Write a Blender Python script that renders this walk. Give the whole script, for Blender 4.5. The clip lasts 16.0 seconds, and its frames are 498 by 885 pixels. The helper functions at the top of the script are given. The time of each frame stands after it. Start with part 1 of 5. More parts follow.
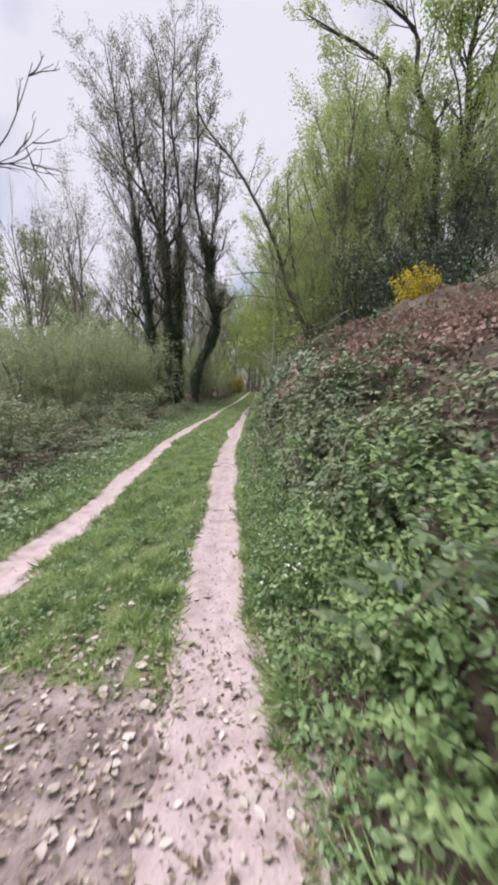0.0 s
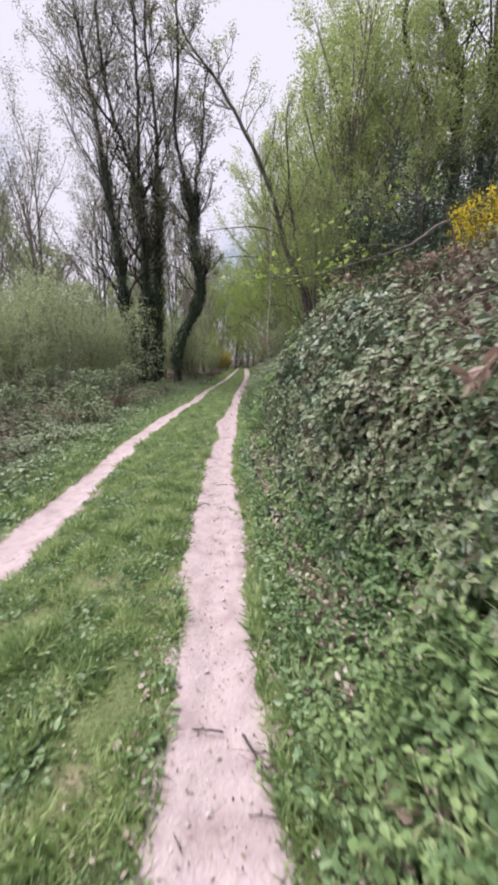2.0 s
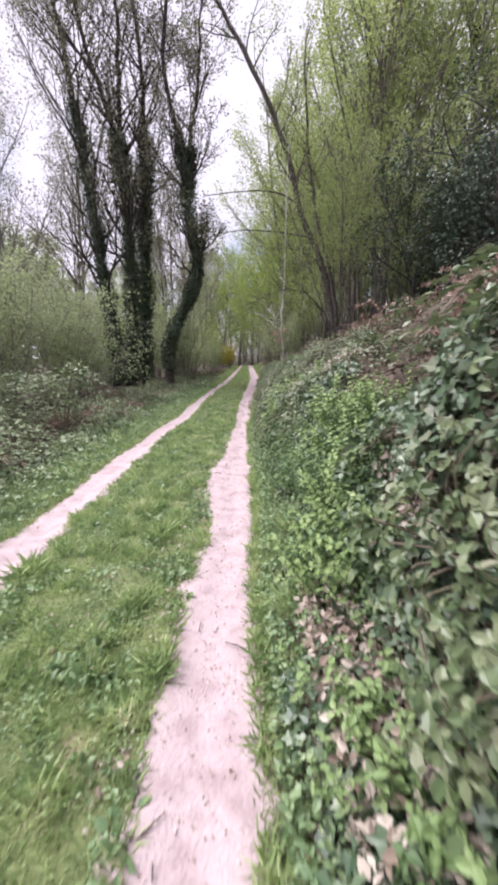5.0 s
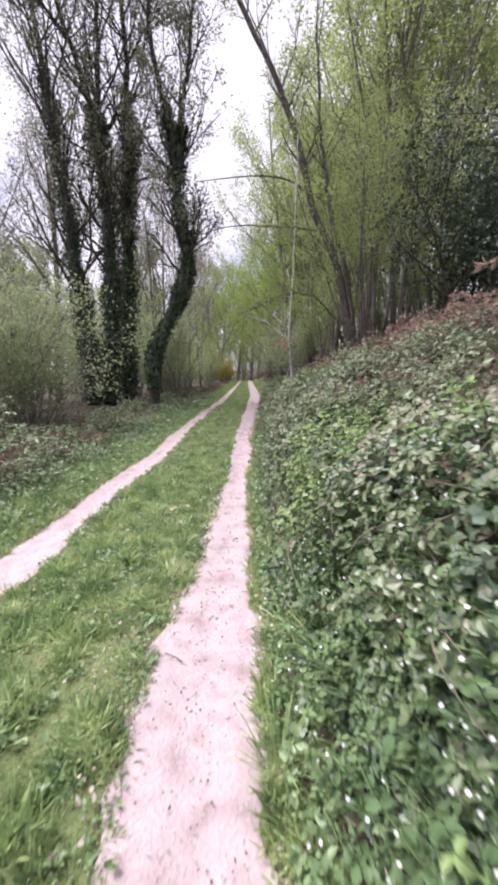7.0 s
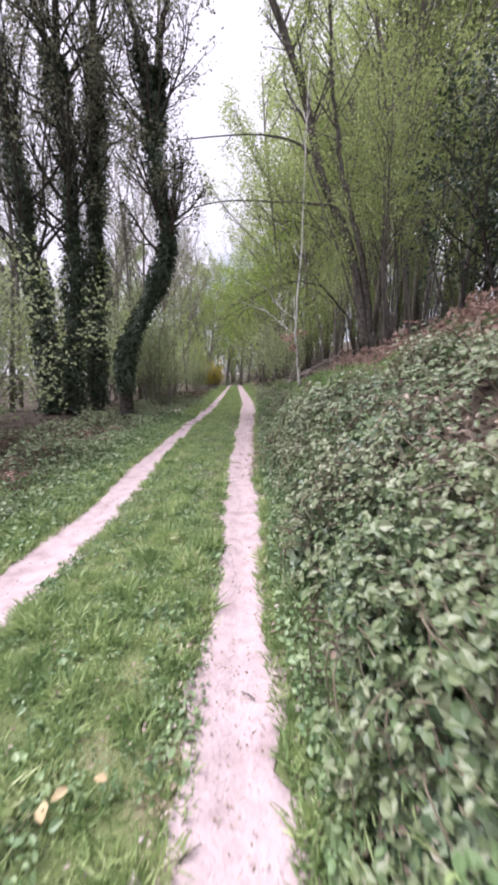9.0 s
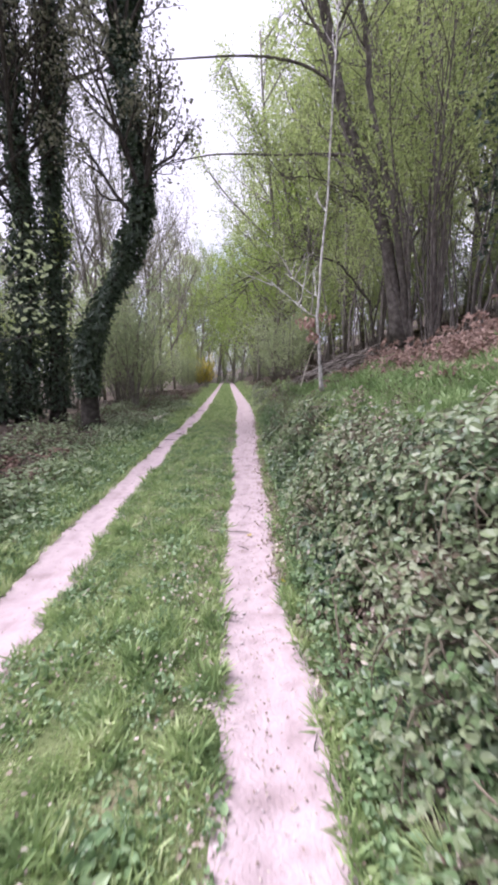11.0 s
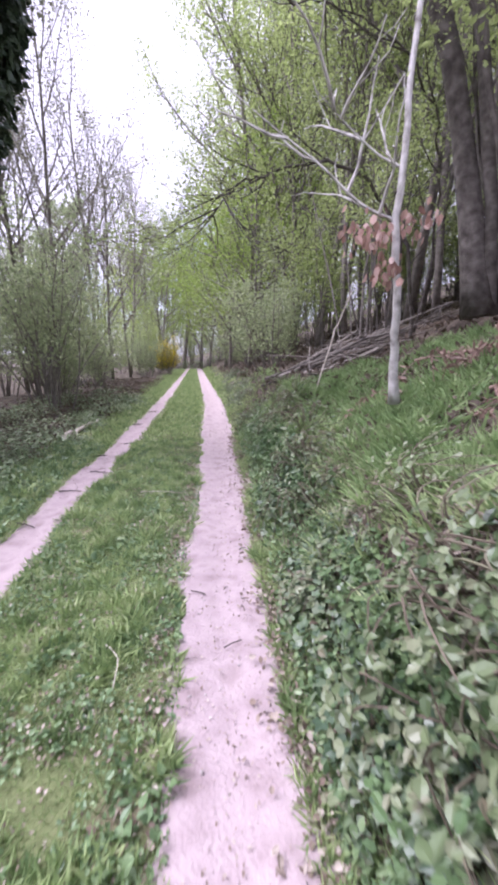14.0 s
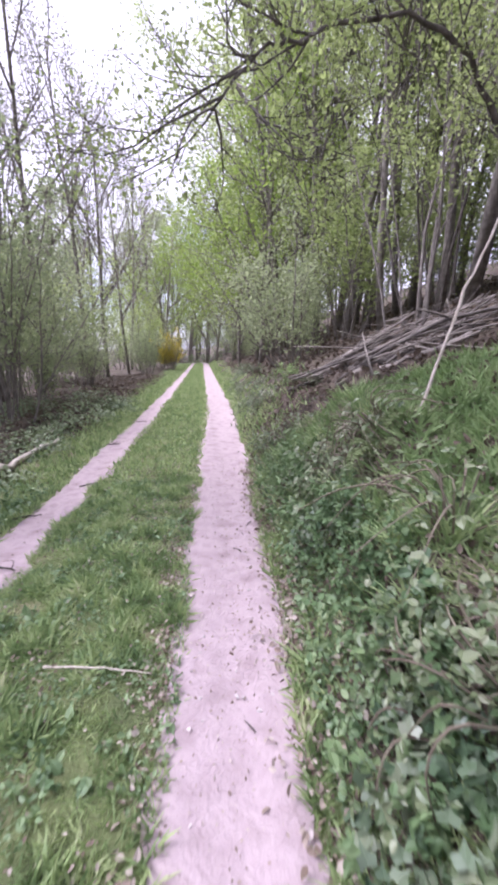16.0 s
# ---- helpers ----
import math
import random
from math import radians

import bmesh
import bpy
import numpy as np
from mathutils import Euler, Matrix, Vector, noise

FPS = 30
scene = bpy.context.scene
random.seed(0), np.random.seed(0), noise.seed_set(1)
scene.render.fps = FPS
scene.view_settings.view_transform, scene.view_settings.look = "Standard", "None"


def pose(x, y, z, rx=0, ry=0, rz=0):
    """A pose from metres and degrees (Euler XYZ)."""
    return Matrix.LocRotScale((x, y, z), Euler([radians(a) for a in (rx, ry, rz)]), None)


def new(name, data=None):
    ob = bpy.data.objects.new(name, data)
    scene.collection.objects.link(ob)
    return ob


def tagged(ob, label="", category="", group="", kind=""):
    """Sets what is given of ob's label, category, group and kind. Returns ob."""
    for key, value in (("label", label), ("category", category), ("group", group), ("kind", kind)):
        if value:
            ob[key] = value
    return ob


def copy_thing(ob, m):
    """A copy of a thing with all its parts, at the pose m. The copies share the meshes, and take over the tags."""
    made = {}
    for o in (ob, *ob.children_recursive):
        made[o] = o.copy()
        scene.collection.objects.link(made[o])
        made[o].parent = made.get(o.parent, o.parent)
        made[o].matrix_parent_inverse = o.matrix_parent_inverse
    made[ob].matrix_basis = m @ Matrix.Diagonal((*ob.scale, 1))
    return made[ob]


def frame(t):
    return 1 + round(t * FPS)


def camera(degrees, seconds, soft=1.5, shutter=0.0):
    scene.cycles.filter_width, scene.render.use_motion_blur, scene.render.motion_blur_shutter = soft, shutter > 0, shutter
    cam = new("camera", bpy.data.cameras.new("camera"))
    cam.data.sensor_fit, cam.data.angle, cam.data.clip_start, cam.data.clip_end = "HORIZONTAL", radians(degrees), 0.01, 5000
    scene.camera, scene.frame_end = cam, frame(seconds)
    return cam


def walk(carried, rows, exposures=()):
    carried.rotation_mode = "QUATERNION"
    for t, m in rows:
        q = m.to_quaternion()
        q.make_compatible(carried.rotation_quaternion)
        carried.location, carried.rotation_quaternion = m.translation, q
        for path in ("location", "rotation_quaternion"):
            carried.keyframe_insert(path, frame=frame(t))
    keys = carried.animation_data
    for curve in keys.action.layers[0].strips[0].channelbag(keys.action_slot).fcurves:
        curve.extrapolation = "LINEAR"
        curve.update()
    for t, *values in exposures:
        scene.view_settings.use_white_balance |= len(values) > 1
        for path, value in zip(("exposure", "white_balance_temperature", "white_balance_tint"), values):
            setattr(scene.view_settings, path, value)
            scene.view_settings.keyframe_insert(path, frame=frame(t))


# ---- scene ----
cam = camera(65.4, 16.0, soft=3.6, shutter=0.25)

PATH = [
    (0.0, pose(0.680, -0.000, 1.520, 81.22, 0.92, 1.61)),
    (0.5, pose(0.630, 0.750, 1.494, 80.54, 0.93, 1.17)),
    (1.0, pose(0.542, 1.506, 1.445, 79.63, 0.85, 0.63)),
    (1.5, pose(0.410, 2.318, 1.455, 78.69, 0.58, 0.08)),
    (2.0, pose(0.341, 3.143, 1.484, 77.81, 0.53, -0.36)),
    (2.5, pose(0.261, 3.799, 1.493, 77.27, 0.59, -0.49)),
    (3.0, pose(0.233, 4.473, 1.471, 76.92, 0.63, -0.64)),
    (3.5, pose(0.173, 5.206, 1.498, 76.72, 0.74, -0.43)),
    (4.0, pose(0.111, 5.831, 1.513, 76.66, 0.73, -0.28)),
    (6.5, pose(0.206, 9.658, 1.537, 78.95, 0.69, 0.45)),
    (7.0, pose(0.113, 10.343, 1.501, 79.35, 0.43, -0.05)),
    (7.5, pose(0.069, 11.037, 1.482, 79.65, 0.30, -0.57)),
    (8.0, pose(0.022, 11.791, 1.481, 79.86, 0.30, -1.04)),
    (8.5, pose(-0.028, 12.413, 1.476, 79.99, 0.23, -1.44)),
    (9.0, pose(-0.065, 13.147, 1.461, 79.97, 0.10, -1.76)),
    (11.5, pose(-0.204, 16.603, 1.510, 79.53, -0.28, -3.97)),
    (12.0, pose(-0.154, 17.290, 1.491, 79.60, -0.23, -5.32)),
    (12.5, pose(-0.071, 18.033, 1.492, 79.12, -0.33, -6.55)),
    (13.0, pose(-0.063, 18.703, 1.505, 78.70, -0.34, -7.22)),
    (13.5, pose(-0.044, 19.441, 1.519, 78.15, -0.37, -7.46)),
    (14.0, pose(-0.031, 20.157, 1.518, 77.33, -0.46, -7.53)),
    (14.5, pose(0.030, 20.773, 1.525, 77.08, -0.86, -7.72)),
    (15.0, pose(0.017, 21.432, 1.508, 77.01, -1.08, -7.62)),
    (15.5, pose(0.039, 22.086, 1.497, 76.53, -0.13, -7.20)),
    (16.0, pose(0.115, 22.673, 1.490, 76.38, 0.11, -6.45)),
]
EXPOSURES = [(0.0, 0.19, 6350, 13), (4.2, 0.50, 6250, 19), (9.0, 0.66, 6150, 21), (12.5, 0.89, 5800, 27), (16.0, 1.15, 5750, 29)]
walk(cam, PATH, EXPOSURES)

# ---------------------------------------------------------------- world and light
SUN_EL, SUN_ROT = radians(58), radians(290)
world = bpy.data.worlds.new("overcast_sky")
scene.world = world
world.use_nodes = True
wn, wl = world.node_tree.nodes, world.node_tree.links
wn.clear()
w_out = wn.new("ShaderNodeOutputWorld")
w_bg = wn.new("ShaderNodeBackground")
w_sky = wn.new("ShaderNodeTexSky")
w_sky.sky_type, w_sky.sun_disc = "NISHITA", False
w_sky.sun_elevation, w_sky.sun_rotation = SUN_EL, SUN_ROT
w_tc = wn.new("ShaderNodeTexCoord")
w_noise = wn.new("ShaderNodeTexNoise")
w_noise.inputs["Scale"].default_value, w_noise.inputs["Detail"].default_value = 2.2, 5
w_ramp = wn.new("ShaderNodeValToRGB")
w_ramp.color_ramp.elements[0].position, w_ramp.color_ramp.elements[1].position = 0.30, 0.48
w_cloud = wn.new("ShaderNodeMix")
w_cloud.data_type = "RGBA"
w_cloud.inputs["B"].default_value = (7.3, 7.1, 7.8, 1)      # cloud deck
wl.new(w_tc.outputs["Generated"], w_noise.inputs["Vector"])
wl.new(w_noise.outputs["Fac"], w_ramp.inputs["Fac"])
wl.new(w_ramp.outputs["Color"], w_cloud.inputs["Factor"])
wl.new(w_sky.outputs["Color"], w_cloud.inputs["A"])
wl.new(w_cloud.outputs["Result"], w_bg.inputs["Color"])
w_bg.inputs["Strength"].default_value = 0.1
wl.new(w_bg.outputs["Background"], w_out.inputs["Surface"])

sun = new("sun", bpy.data.lights.new("sun", "SUN"))
sun.data.energy, sun.data.angle, sun.data.color = 4.6, radians(48), (1.0, 0.96, 0.93)
sun.matrix_world = Matrix.LocRotScale((0, 0, 40), Euler((radians(90) - SUN_EL, 0, radians(250))), None)

RNG = np.random.default_rng(7)


# ---------------------------------------------------------------- materials
def material(name, stops, scale=6.0, rough=0.85, bump=0.3, bump_scale=40.0, translucent=0.0, island=0.0, detail=6, spec=0.3, obj_rand=0.0):
    """A surface whose colour runs through stops by two scales of noise, by each piece and by each object."""
    m = bpy.data.materials.new(name)
    m.use_nodes = True
    n, l = m.node_tree.nodes, m.node_tree.links
    b = n["Principled BSDF"]
    geo = n.new("ShaderNodeNewGeometry")
    big = n.new("ShaderNodeTexNoise")
    big.inputs["Scale"].default_value, big.inputs["Detail"].default_value = scale, detail
    l.new(geo.outputs["Position"], big.inputs["Vector"])
    fac = big.outputs["Fac"]
    stretch = n.new("ShaderNodeMapRange")
    stretch.inputs["From Min"].default_value, stretch.inputs["From Max"].default_value = 0.28, 0.72
    l.new(fac, stretch.inputs["Value"])
    fac = stretch.outputs["Result"]
    if island > 0:
        mix = n.new("ShaderNodeMix")
        mix.inputs["Factor"].default_value = island
        l.new(fac, mix.inputs["A"])
        l.new(geo.outputs["Random Per Island"], mix.inputs["B"])
        fac = mix.outputs["Result"]
    if obj_rand > 0:
        info = n.new("ShaderNodeObjectInfo")
        mix2 = n.new("ShaderNodeMix")
        mix2.inputs["Factor"].default_value = obj_rand
        l.new(fac, mix2.inputs["A"])
        l.new(info.outputs["Random"], mix2.inputs["B"])
        fac = mix2.outputs["Result"]
    ramp = n.new("ShaderNodeValToRGB")
    while len(ramp.color_ramp.elements) < len(stops):
        ramp.color_ramp.elements.new(0.5)
    for i, (e, c) in enumerate(zip(ramp.color_ramp.elements, stops)):
        e.position, e.color = i / max(1, len(stops) - 1), (*c, 1)
    l.new(fac, ramp.inputs["Fac"])
    l.new(ramp.outputs["Color"], b.inputs["Base Color"])
    b.inputs["Roughness"].default_value = rough
    b.inputs["Specular IOR Level"].default_value = spec
    if bump > 0:
        fine = n.new("ShaderNodeTexNoise")
        fine.inputs["Scale"].default_value, fine.inputs["Detail"].default_value = bump_scale, 8
        l.new(geo.outputs["Position"], fine.inputs["Vector"])
        bp = n.new("ShaderNodeBump")
        bp.inputs["Strength"].default_value, bp.inputs["Distance"].default_value = bump, 0.02
        l.new(fine.outputs["Fac"], bp.inputs["Height"])
        l.new(bp.outputs["Normal"], b.inputs["Normal"])
    if translucent > 0:
        t = n.new("ShaderNodeBsdfTranslucent")
        l.new(ramp.outputs["Color"], t.inputs["Color"])
        ms = n.new("ShaderNodeMixShader")
        ms.inputs["Fac"].default_value = translucent
        l.new(b.outputs["BSDF"], ms.inputs[1])
        l.new(t.outputs["BSDF"], ms.inputs[2])
        l.new(ms.outputs["Shader"], n["Material Output"].inputs["Surface"])
    return m


# soil tone is lowered so gaps between bank plants read as shade
M_SOIL = material("soil", [(0.022, 0.018, 0.013), (0.055, 0.043, 0.032), (0.11, 0.088, 0.068), (0.06, 0.064, 0.032)], 3.0, 0.95, 0.9, 30)
M_TRACK = material("track_dirt", [(0.31, 0.24, 0.24), (0.40, 0.32, 0.325), (0.46, 0.375, 0.38), (0.36, 0.285, 0.285)], 6.0, 0.95, 0.5, 55, detail=12)
M_DIRT = material("bare_earth", [(0.14, 0.11, 0.105), (0.25, 0.20, 0.195), (0.38, 0.315, 0.31)], 6.0, 0.95, 0.7, 50, detail=10)
M_TURF = material("turf", [(0.07, 0.09, 0.04), (0.12, 0.15, 0.06), (0.16, 0.19, 0.08), (0.25, 0.21, 0.14)], 2.2, 0.95, 0.8, 45)
M_GRASS = material("grass", [(0.115, 0.19, 0.08), (0.25, 0.355, 0.145), (0.44, 0.54, 0.25), (0.63, 0.62, 0.42)], 6.0, 0.5, 0, translucent=0.3, island=0.3, detail=3)
M_WEED = material("weed_leaf", [(0.09, 0.16, 0.075), (0.20, 0.30, 0.14), (0.38, 0.48, 0.26)], 7.0, 0.42, 0, translucent=0.25, island=0.4, detail=3, spec=0.5)
M_DOCK = material("dock_leaf", [(0.035, 0.078, 0.038), (0.08, 0.145, 0.066), (0.17, 0.25, 0.12)], 3.0, 0.45, 0.25, 60, translucent=0.2, island=0.6, spec=0.4, obj_rand=0.2)
M_PALEG = material("pale_herb_leaf", [(0.13, 0.21, 0.075), (0.26, 0.37, 0.14), (0.42, 0.52, 0.25)], 2.5, 0.5, 0, translucent=0.35, island=0.6)
M_LUSH = material("lush_grass", [(0.12, 0.205, 0.08), (0.25, 0.36, 0.145), (0.42, 0.52, 0.26)], 4.0, 0.5, 0, translucent=0.35, island=0.4, detail=3)
M_BRAMBLE = material("bramble_leaf", [(0.016, 0.034, 0.015), (0.045, 0.08, 0.033), (0.10, 0.15, 0.066), (0.16, 0.205, 0.10), (0.24, 0.275, 0.165), (0.14, 0.105, 0.07), (0.09, 0.058, 0.038)], 1.3, 0.40, 0, translucent=0.15, island=0.5, spec=0.5, obj_rand=0.25)
M_BRAMBLEG = material("green_bramble_leaf", [(0.06, 0.10, 0.05), (0.15, 0.21, 0.10), (0.27, 0.34, 0.18), (0.42, 0.47, 0.30)], 1.6, 0.45, 0, translucent=0.2, island=0.6, spec=0.5, obj_rand=0.2)
M_IVY = material("ivy_leaf", [(0.022, 0.046, 0.026), (0.05, 0.092, 0.047), (0.095, 0.15, 0.082), (0.21, 0.26, 0.165), (0.14, 0.115, 0.07)], 2.2, 0.36, 0, translucent=0.1, island=0.55, spec=0.5, obj_rand=0.15)
M_HERB = material("herb_leaf", [(0.07, 0.13, 0.055), (0.14, 0.225, 0.095), (0.27, 0.36, 0.16)], 2.5, 0.5, 0, translucent=0.3, island=0.4, obj_rand=0.3)
M_FERN = material("fern_frond", [(0.10, 0.15, 0.055), (0.20, 0.25, 0.11)], 3.0, 0.6, 0, translucent=0.3, island=0.5)
M_RUST = material("dead_bracken", [(0.17, 0.105, 0.08), (0.34, 0.24, 0.195), (0.54, 0.42, 0.365)], 4.0, 0.9, 0, translucent=0.15, island=0.6, obj_rand=0.2)
M_LITTER = material("leaf_litter", [(0.13, 0.095, 0.07), (0.27, 0.21, 0.165), (0.43, 0.37, 0.31), (0.56, 0.50, 0.43)], 5.0, 0.85, 0, translucent=0.1, island=0.75)
# darker copy of M_LITTER; on the bank its tone paints shadow gaps
M_LITTERD = material("dark_shade_litter", [(0.06, 0.045, 0.032), (0.13, 0.10, 0.075), (0.22, 0.18, 0.14)], 5.0, 0.85, 0, translucent=0.1, island=0.7)
M_DRYLEAF = material("dry_leaf", [(0.34, 0.28, 0.25), (0.55, 0.48, 0.45), (0.72, 0.65, 0.62)], 30.0, 0.8, 0.2, 200, translucent=0.1, obj_rand=0.7)
M_YLEAF = material("yellow_leaf", [(0.62, 0.46, 0.03), (0.75, 0.60, 0.06)], 40.0, 0.6, 0, translucent=0.2)
M_BARK = material("dark_bark", [(0.025, 0.022, 0.019), (0.06, 0.053, 0.045), (0.11, 0.10, 0.085)], 9.0, 0.95, 0.8, 35)
M_BARK2 = material("grey_bark", [(0.10, 0.09, 0.08), (0.20, 0.18, 0.16), (0.30, 0.275, 0.25)], 8.0, 0.95, 0.7, 35, obj_rand=0.2)
M_BARK3 = material("brown_bark", [(0.06, 0.052, 0.046), (0.13, 0.115, 0.10), (0.22, 0.198, 0.178)], 8.0, 0.95, 0.8, 35)
M_REDLEAF = material("rusty_leaf", [(0.28, 0.16, 0.13), (0.46, 0.30, 0.25), (0.64, 0.49, 0.43)], 9.0, 0.85, 0, translucent=0.25, island=0.7)
M_BIRCH = material("pale_bark", [(0.12, 0.11, 0.10), (0.42, 0.40, 0.37), (0.62, 0.60, 0.57), (0.68, 0.66, 0.63)], 9.0, 0.8, 0.4, 50)
M_DEADWOOD = material("weathered_wood", [(0.13, 0.11, 0.095), (0.27, 0.24, 0.21), (0.42, 0.38, 0.34)], 14.0, 0.9, 0.6, 70, obj_rand=0.35)
M_PALEWOOD = material("barkless_wood", [(0.45, 0.40, 0.33), (0.66, 0.60, 0.52)], 12.0, 0.85, 0.4, 60)
M_CANE = material("bramble_cane", [(0.09, 0.072, 0.05), (0.18, 0.15, 0.11), (0.15, 0.16, 0.09)], 8.0, 0.8, 0, island=0.5)
M_SCRUB = material("scrub_leaf", [(0.20, 0.25, 0.135), (0.34, 0.40, 0.22), (0.48, 0.53, 0.32)], 0.8, 0.65, 0, translucent=0.45, island=0.4, obj_rand=0.3)
M_SPRING = material("spring_leaf", [(0.24, 0.31, 0.11), (0.38, 0.46, 0.18), (0.52, 0.58, 0.27)], 0.6, 0.55, 0, translucent=0.5, island=0.4, obj_rand=0.3)
M_BRIGHT = material("fresh_leaf", [(0.17, 0.26, 0.05), (0.28, 0.39, 0.09), (0.41, 0.50, 0.15)], 1.2, 0.5, 0, translucent=0.45, island=0.5)
M_BUD = material("young_leaf", [(0.14, 0.145, 0.10), (0.24, 0.245, 0.17), (0.36, 0.36, 0.25)], 1.0, 0.7, 0, translucent=0.35, island=0.5)
M_DARKLEAF = material("evergreen_leaf", [(0.02, 0.043, 0.025), (0.05, 0.085, 0.05), (0.11, 0.155, 0.09)], 1.2, 0.42, 0, translucent=0.1, island=0.5, spec=0.5)
M_TREEIVY = material("tree_ivy_leaf", [(0.03, 0.052, 0.03), (0.065, 0.098, 0.056), (0.115, 0.15, 0.09)], 2.5, 0.4, 0, translucent=0.1, island=0.5, spec=0.5)
M_GORSE = material("gorse_flower", [(0.62, 0.46, 0.012), (0.78, 0.62, 0.02), (0.84, 0.72, 0.06)], 5.0, 0.6, 0, translucent=0.2, island=0.6)
M_GORSEG = material("gorse_spine", [(0.10, 0.11, 0.03), (0.18, 0.18, 0.05)], 5.0, 0.7, 0, island=0.5)
M_PETAL = material("white_petal", [(0.74, 0.76, 0.73), (0.82, 0.83, 0.80)], 8.0, 0.6, 0, translucent=0.2)
M_STONE = material("pebble", [(0.30, 0.26, 0.25), (0.46, 0.41, 0.40), (0.60, 0.55, 0.53)], 20.0, 0.85, 0.4, 120, obj_rand=0.6)


# ---------------------------------------------------------------- mesh helpers
def mesh_np(name, V, F, mat, smooth=False):
    """A mesh from arrays of corners and of faces that all have the same number of corners."""
    V, F = np.asarray(V, dtype=np.float32), np.asarray(F, dtype=np.int32)
    me = bpy.data.meshes.new(name)
    me.vertices.add(len(V))
    me.vertices.foreach_set("co", V.ravel())
    me.loops.add(F.size)
    me.loops.foreach_set("vertex_index", F.ravel())
    me.polygons.add(len(F))
    me.polygons.foreach_set("loop_start", np.arange(len(F), dtype=np.int32) * F.shape[1])
    me.polygons.foreach_set("use_smooth", np.full(len(F), smooth))
    me.materials.append(mat)
    me.update(calc_edges=True)
    return me


UNCOUNTED = ("cane_tangle", "stemwork", "leaves", "sward", "crown", "branchwork", "ivy", "spines", "bracken_mat", "stalk_tangle", "dead_leaves", "blossom")


def part(name, VF, mat, parent=None, label="", smooth=False):
    ob = new(name, mesh_np(name, VF[0], VF[1], mat, smooth))
    if name in UNCOUNTED and parent is not None:
        ob["kind"] = "stuff"
    if parent is not None:
        ob.parent = parent
    if label:
        tagged(ob, label)
    return ob


def thing(name, label, category, group="", at=(0, 0, 0)):
    e = new(name)
    e.empty_display_size = 0.2
    e.location = at
    return tagged(e, label, category, group)


def join(pieces):
    Vs, Fs, o = [], [], 0
    for V, F in pieces:
        Vs.append(V)
        Fs.append(np.asarray(F) + o)
        o += len(V)
    return np.concatenate(Vs), np.concatenate(Fs)


def unit(a):
    return a / np.maximum(np.linalg.norm(a, axis=-1, keepdims=True), 1e-9)


def tube(pts, radii, sides=6, cap=True):
    """A tapered, closed limb along pts."""
    pts = np.asarray(pts, float)
    n = len(pts)
    radii = np.broadcast_to(radii, (n,))
    tan = unit(np.gradient(pts, axis=0))
    ref = np.array([0.31, 0.17, 0.93]) if abs(tan[0][2]) < 0.9 else np.array([0.95, 0.2, 0.1])
    u = unit(np.cross(tan, ref))
    v = np.cross(tan, u)
    a = np.arange(sides) * 2 * np.pi / sides
    V = pts[:, None] + radii[:, None, None] * (np.cos(a)[None, :, None] * u[:, None] + np.sin(a)[None, :, None] * v[:, None])
    V = V.reshape(-1, 3)
    i = np.arange(n - 1)[:, None] * sides
    k = np.arange(sides)[None]
    k2 = (k + 1) % sides
    A, B, C, D = i + k, i + k2, i + sides + k2, i + sides + k
    F = np.concatenate([np.stack([A, B, C], -1).reshape(-1, 3), np.stack([A, C, D], -1).reshape(-1, 3)])
    if cap:
        c0, c1 = len(V), len(V) + 1
        V = np.concatenate([V, pts[:1], pts[-1:]])
        e = (n - 1) * sides
        F = np.concatenate([F, np.stack([np.full(sides, c0), k2[0], k[0]], -1), np.stack([np.full(sides, c1), e + k[0], e + k2[0]], -1)])
    return V, F


def smooth_path(ctrl, n):
    """n points on a soft curve through the control points."""
    ctrl = np.asarray(ctrl, float)
    s = np.linspace(0, len(ctrl) - 1, n)
    i = np.clip(s.astype(int), 0, len(ctrl) - 2)
    f = (s - i)[:, None]
    p0, p1, p2, p3 = ctrl[np.maximum(i - 1, 0)], ctrl[i], ctrl[i + 1], ctrl[np.minimum(i + 2, len(ctrl) - 1)]
    return 0.5 * (2 * p1 + (p2 - p0) * f + (2 * p0 - 5 * p1 + 4 * p2 - p3) * f ** 2 + (3 * p1 - p0 - 3 * p2 + p3) * f ** 3)


# leaf outlines: corners (across, along, out) and triangles
LEAF4 = (np.array([(0, 0, 0), (-.32, .45, .10), (0, 1, -.05), (.32, .45, .10)]), np.array([(0, 2, 1), (0, 3, 2)]))
LEAF6 = (np.array([(0, 0, 0), (-.30, .28, .08), (-.27, .65, .06), (0, 1, -.10), (.27, .65, .06), (.30, .28, .08), (0, .5, -.02)]),
         np.array([(0, 6, 1), (1, 6, 2), (2, 6, 3), (3, 6, 4), (4, 6, 5), (5, 6, 0)]))
IVY7 = (np.array([(0, 0.1, 0), (-.36, -.02, .05), (-.52, .38, .08), (-.20, .52, .03), (0, 1, -.06), (.20, .52, .03), (.52, .38, .08), (.36, -.02, .05)]),
        np.array([(0, 2, 1), (0, 3, 2), (0, 4, 3), (0, 5, 4), (0, 6, 5), (0, 7, 6)]))
ROUND = (np.array([(0, 0, 0), (-.42, .3, .06), (-.36, .8, .04), (0, 1, 0), (.36, .8, .04), (.42, .3, .06)]),
         np.array([(0, 2, 1), (0, 3, 2), (0, 4, 3), (0, 5, 4)]))
BLADE = (np.array([(-.05, 0, 0), (.05, 0, 0), (-.035, .55, .07), (.035, .55, .07), (0, 1, .28)]), np.array([(0, 1, 3), (0, 3, 2), (2, 3, 4)]))


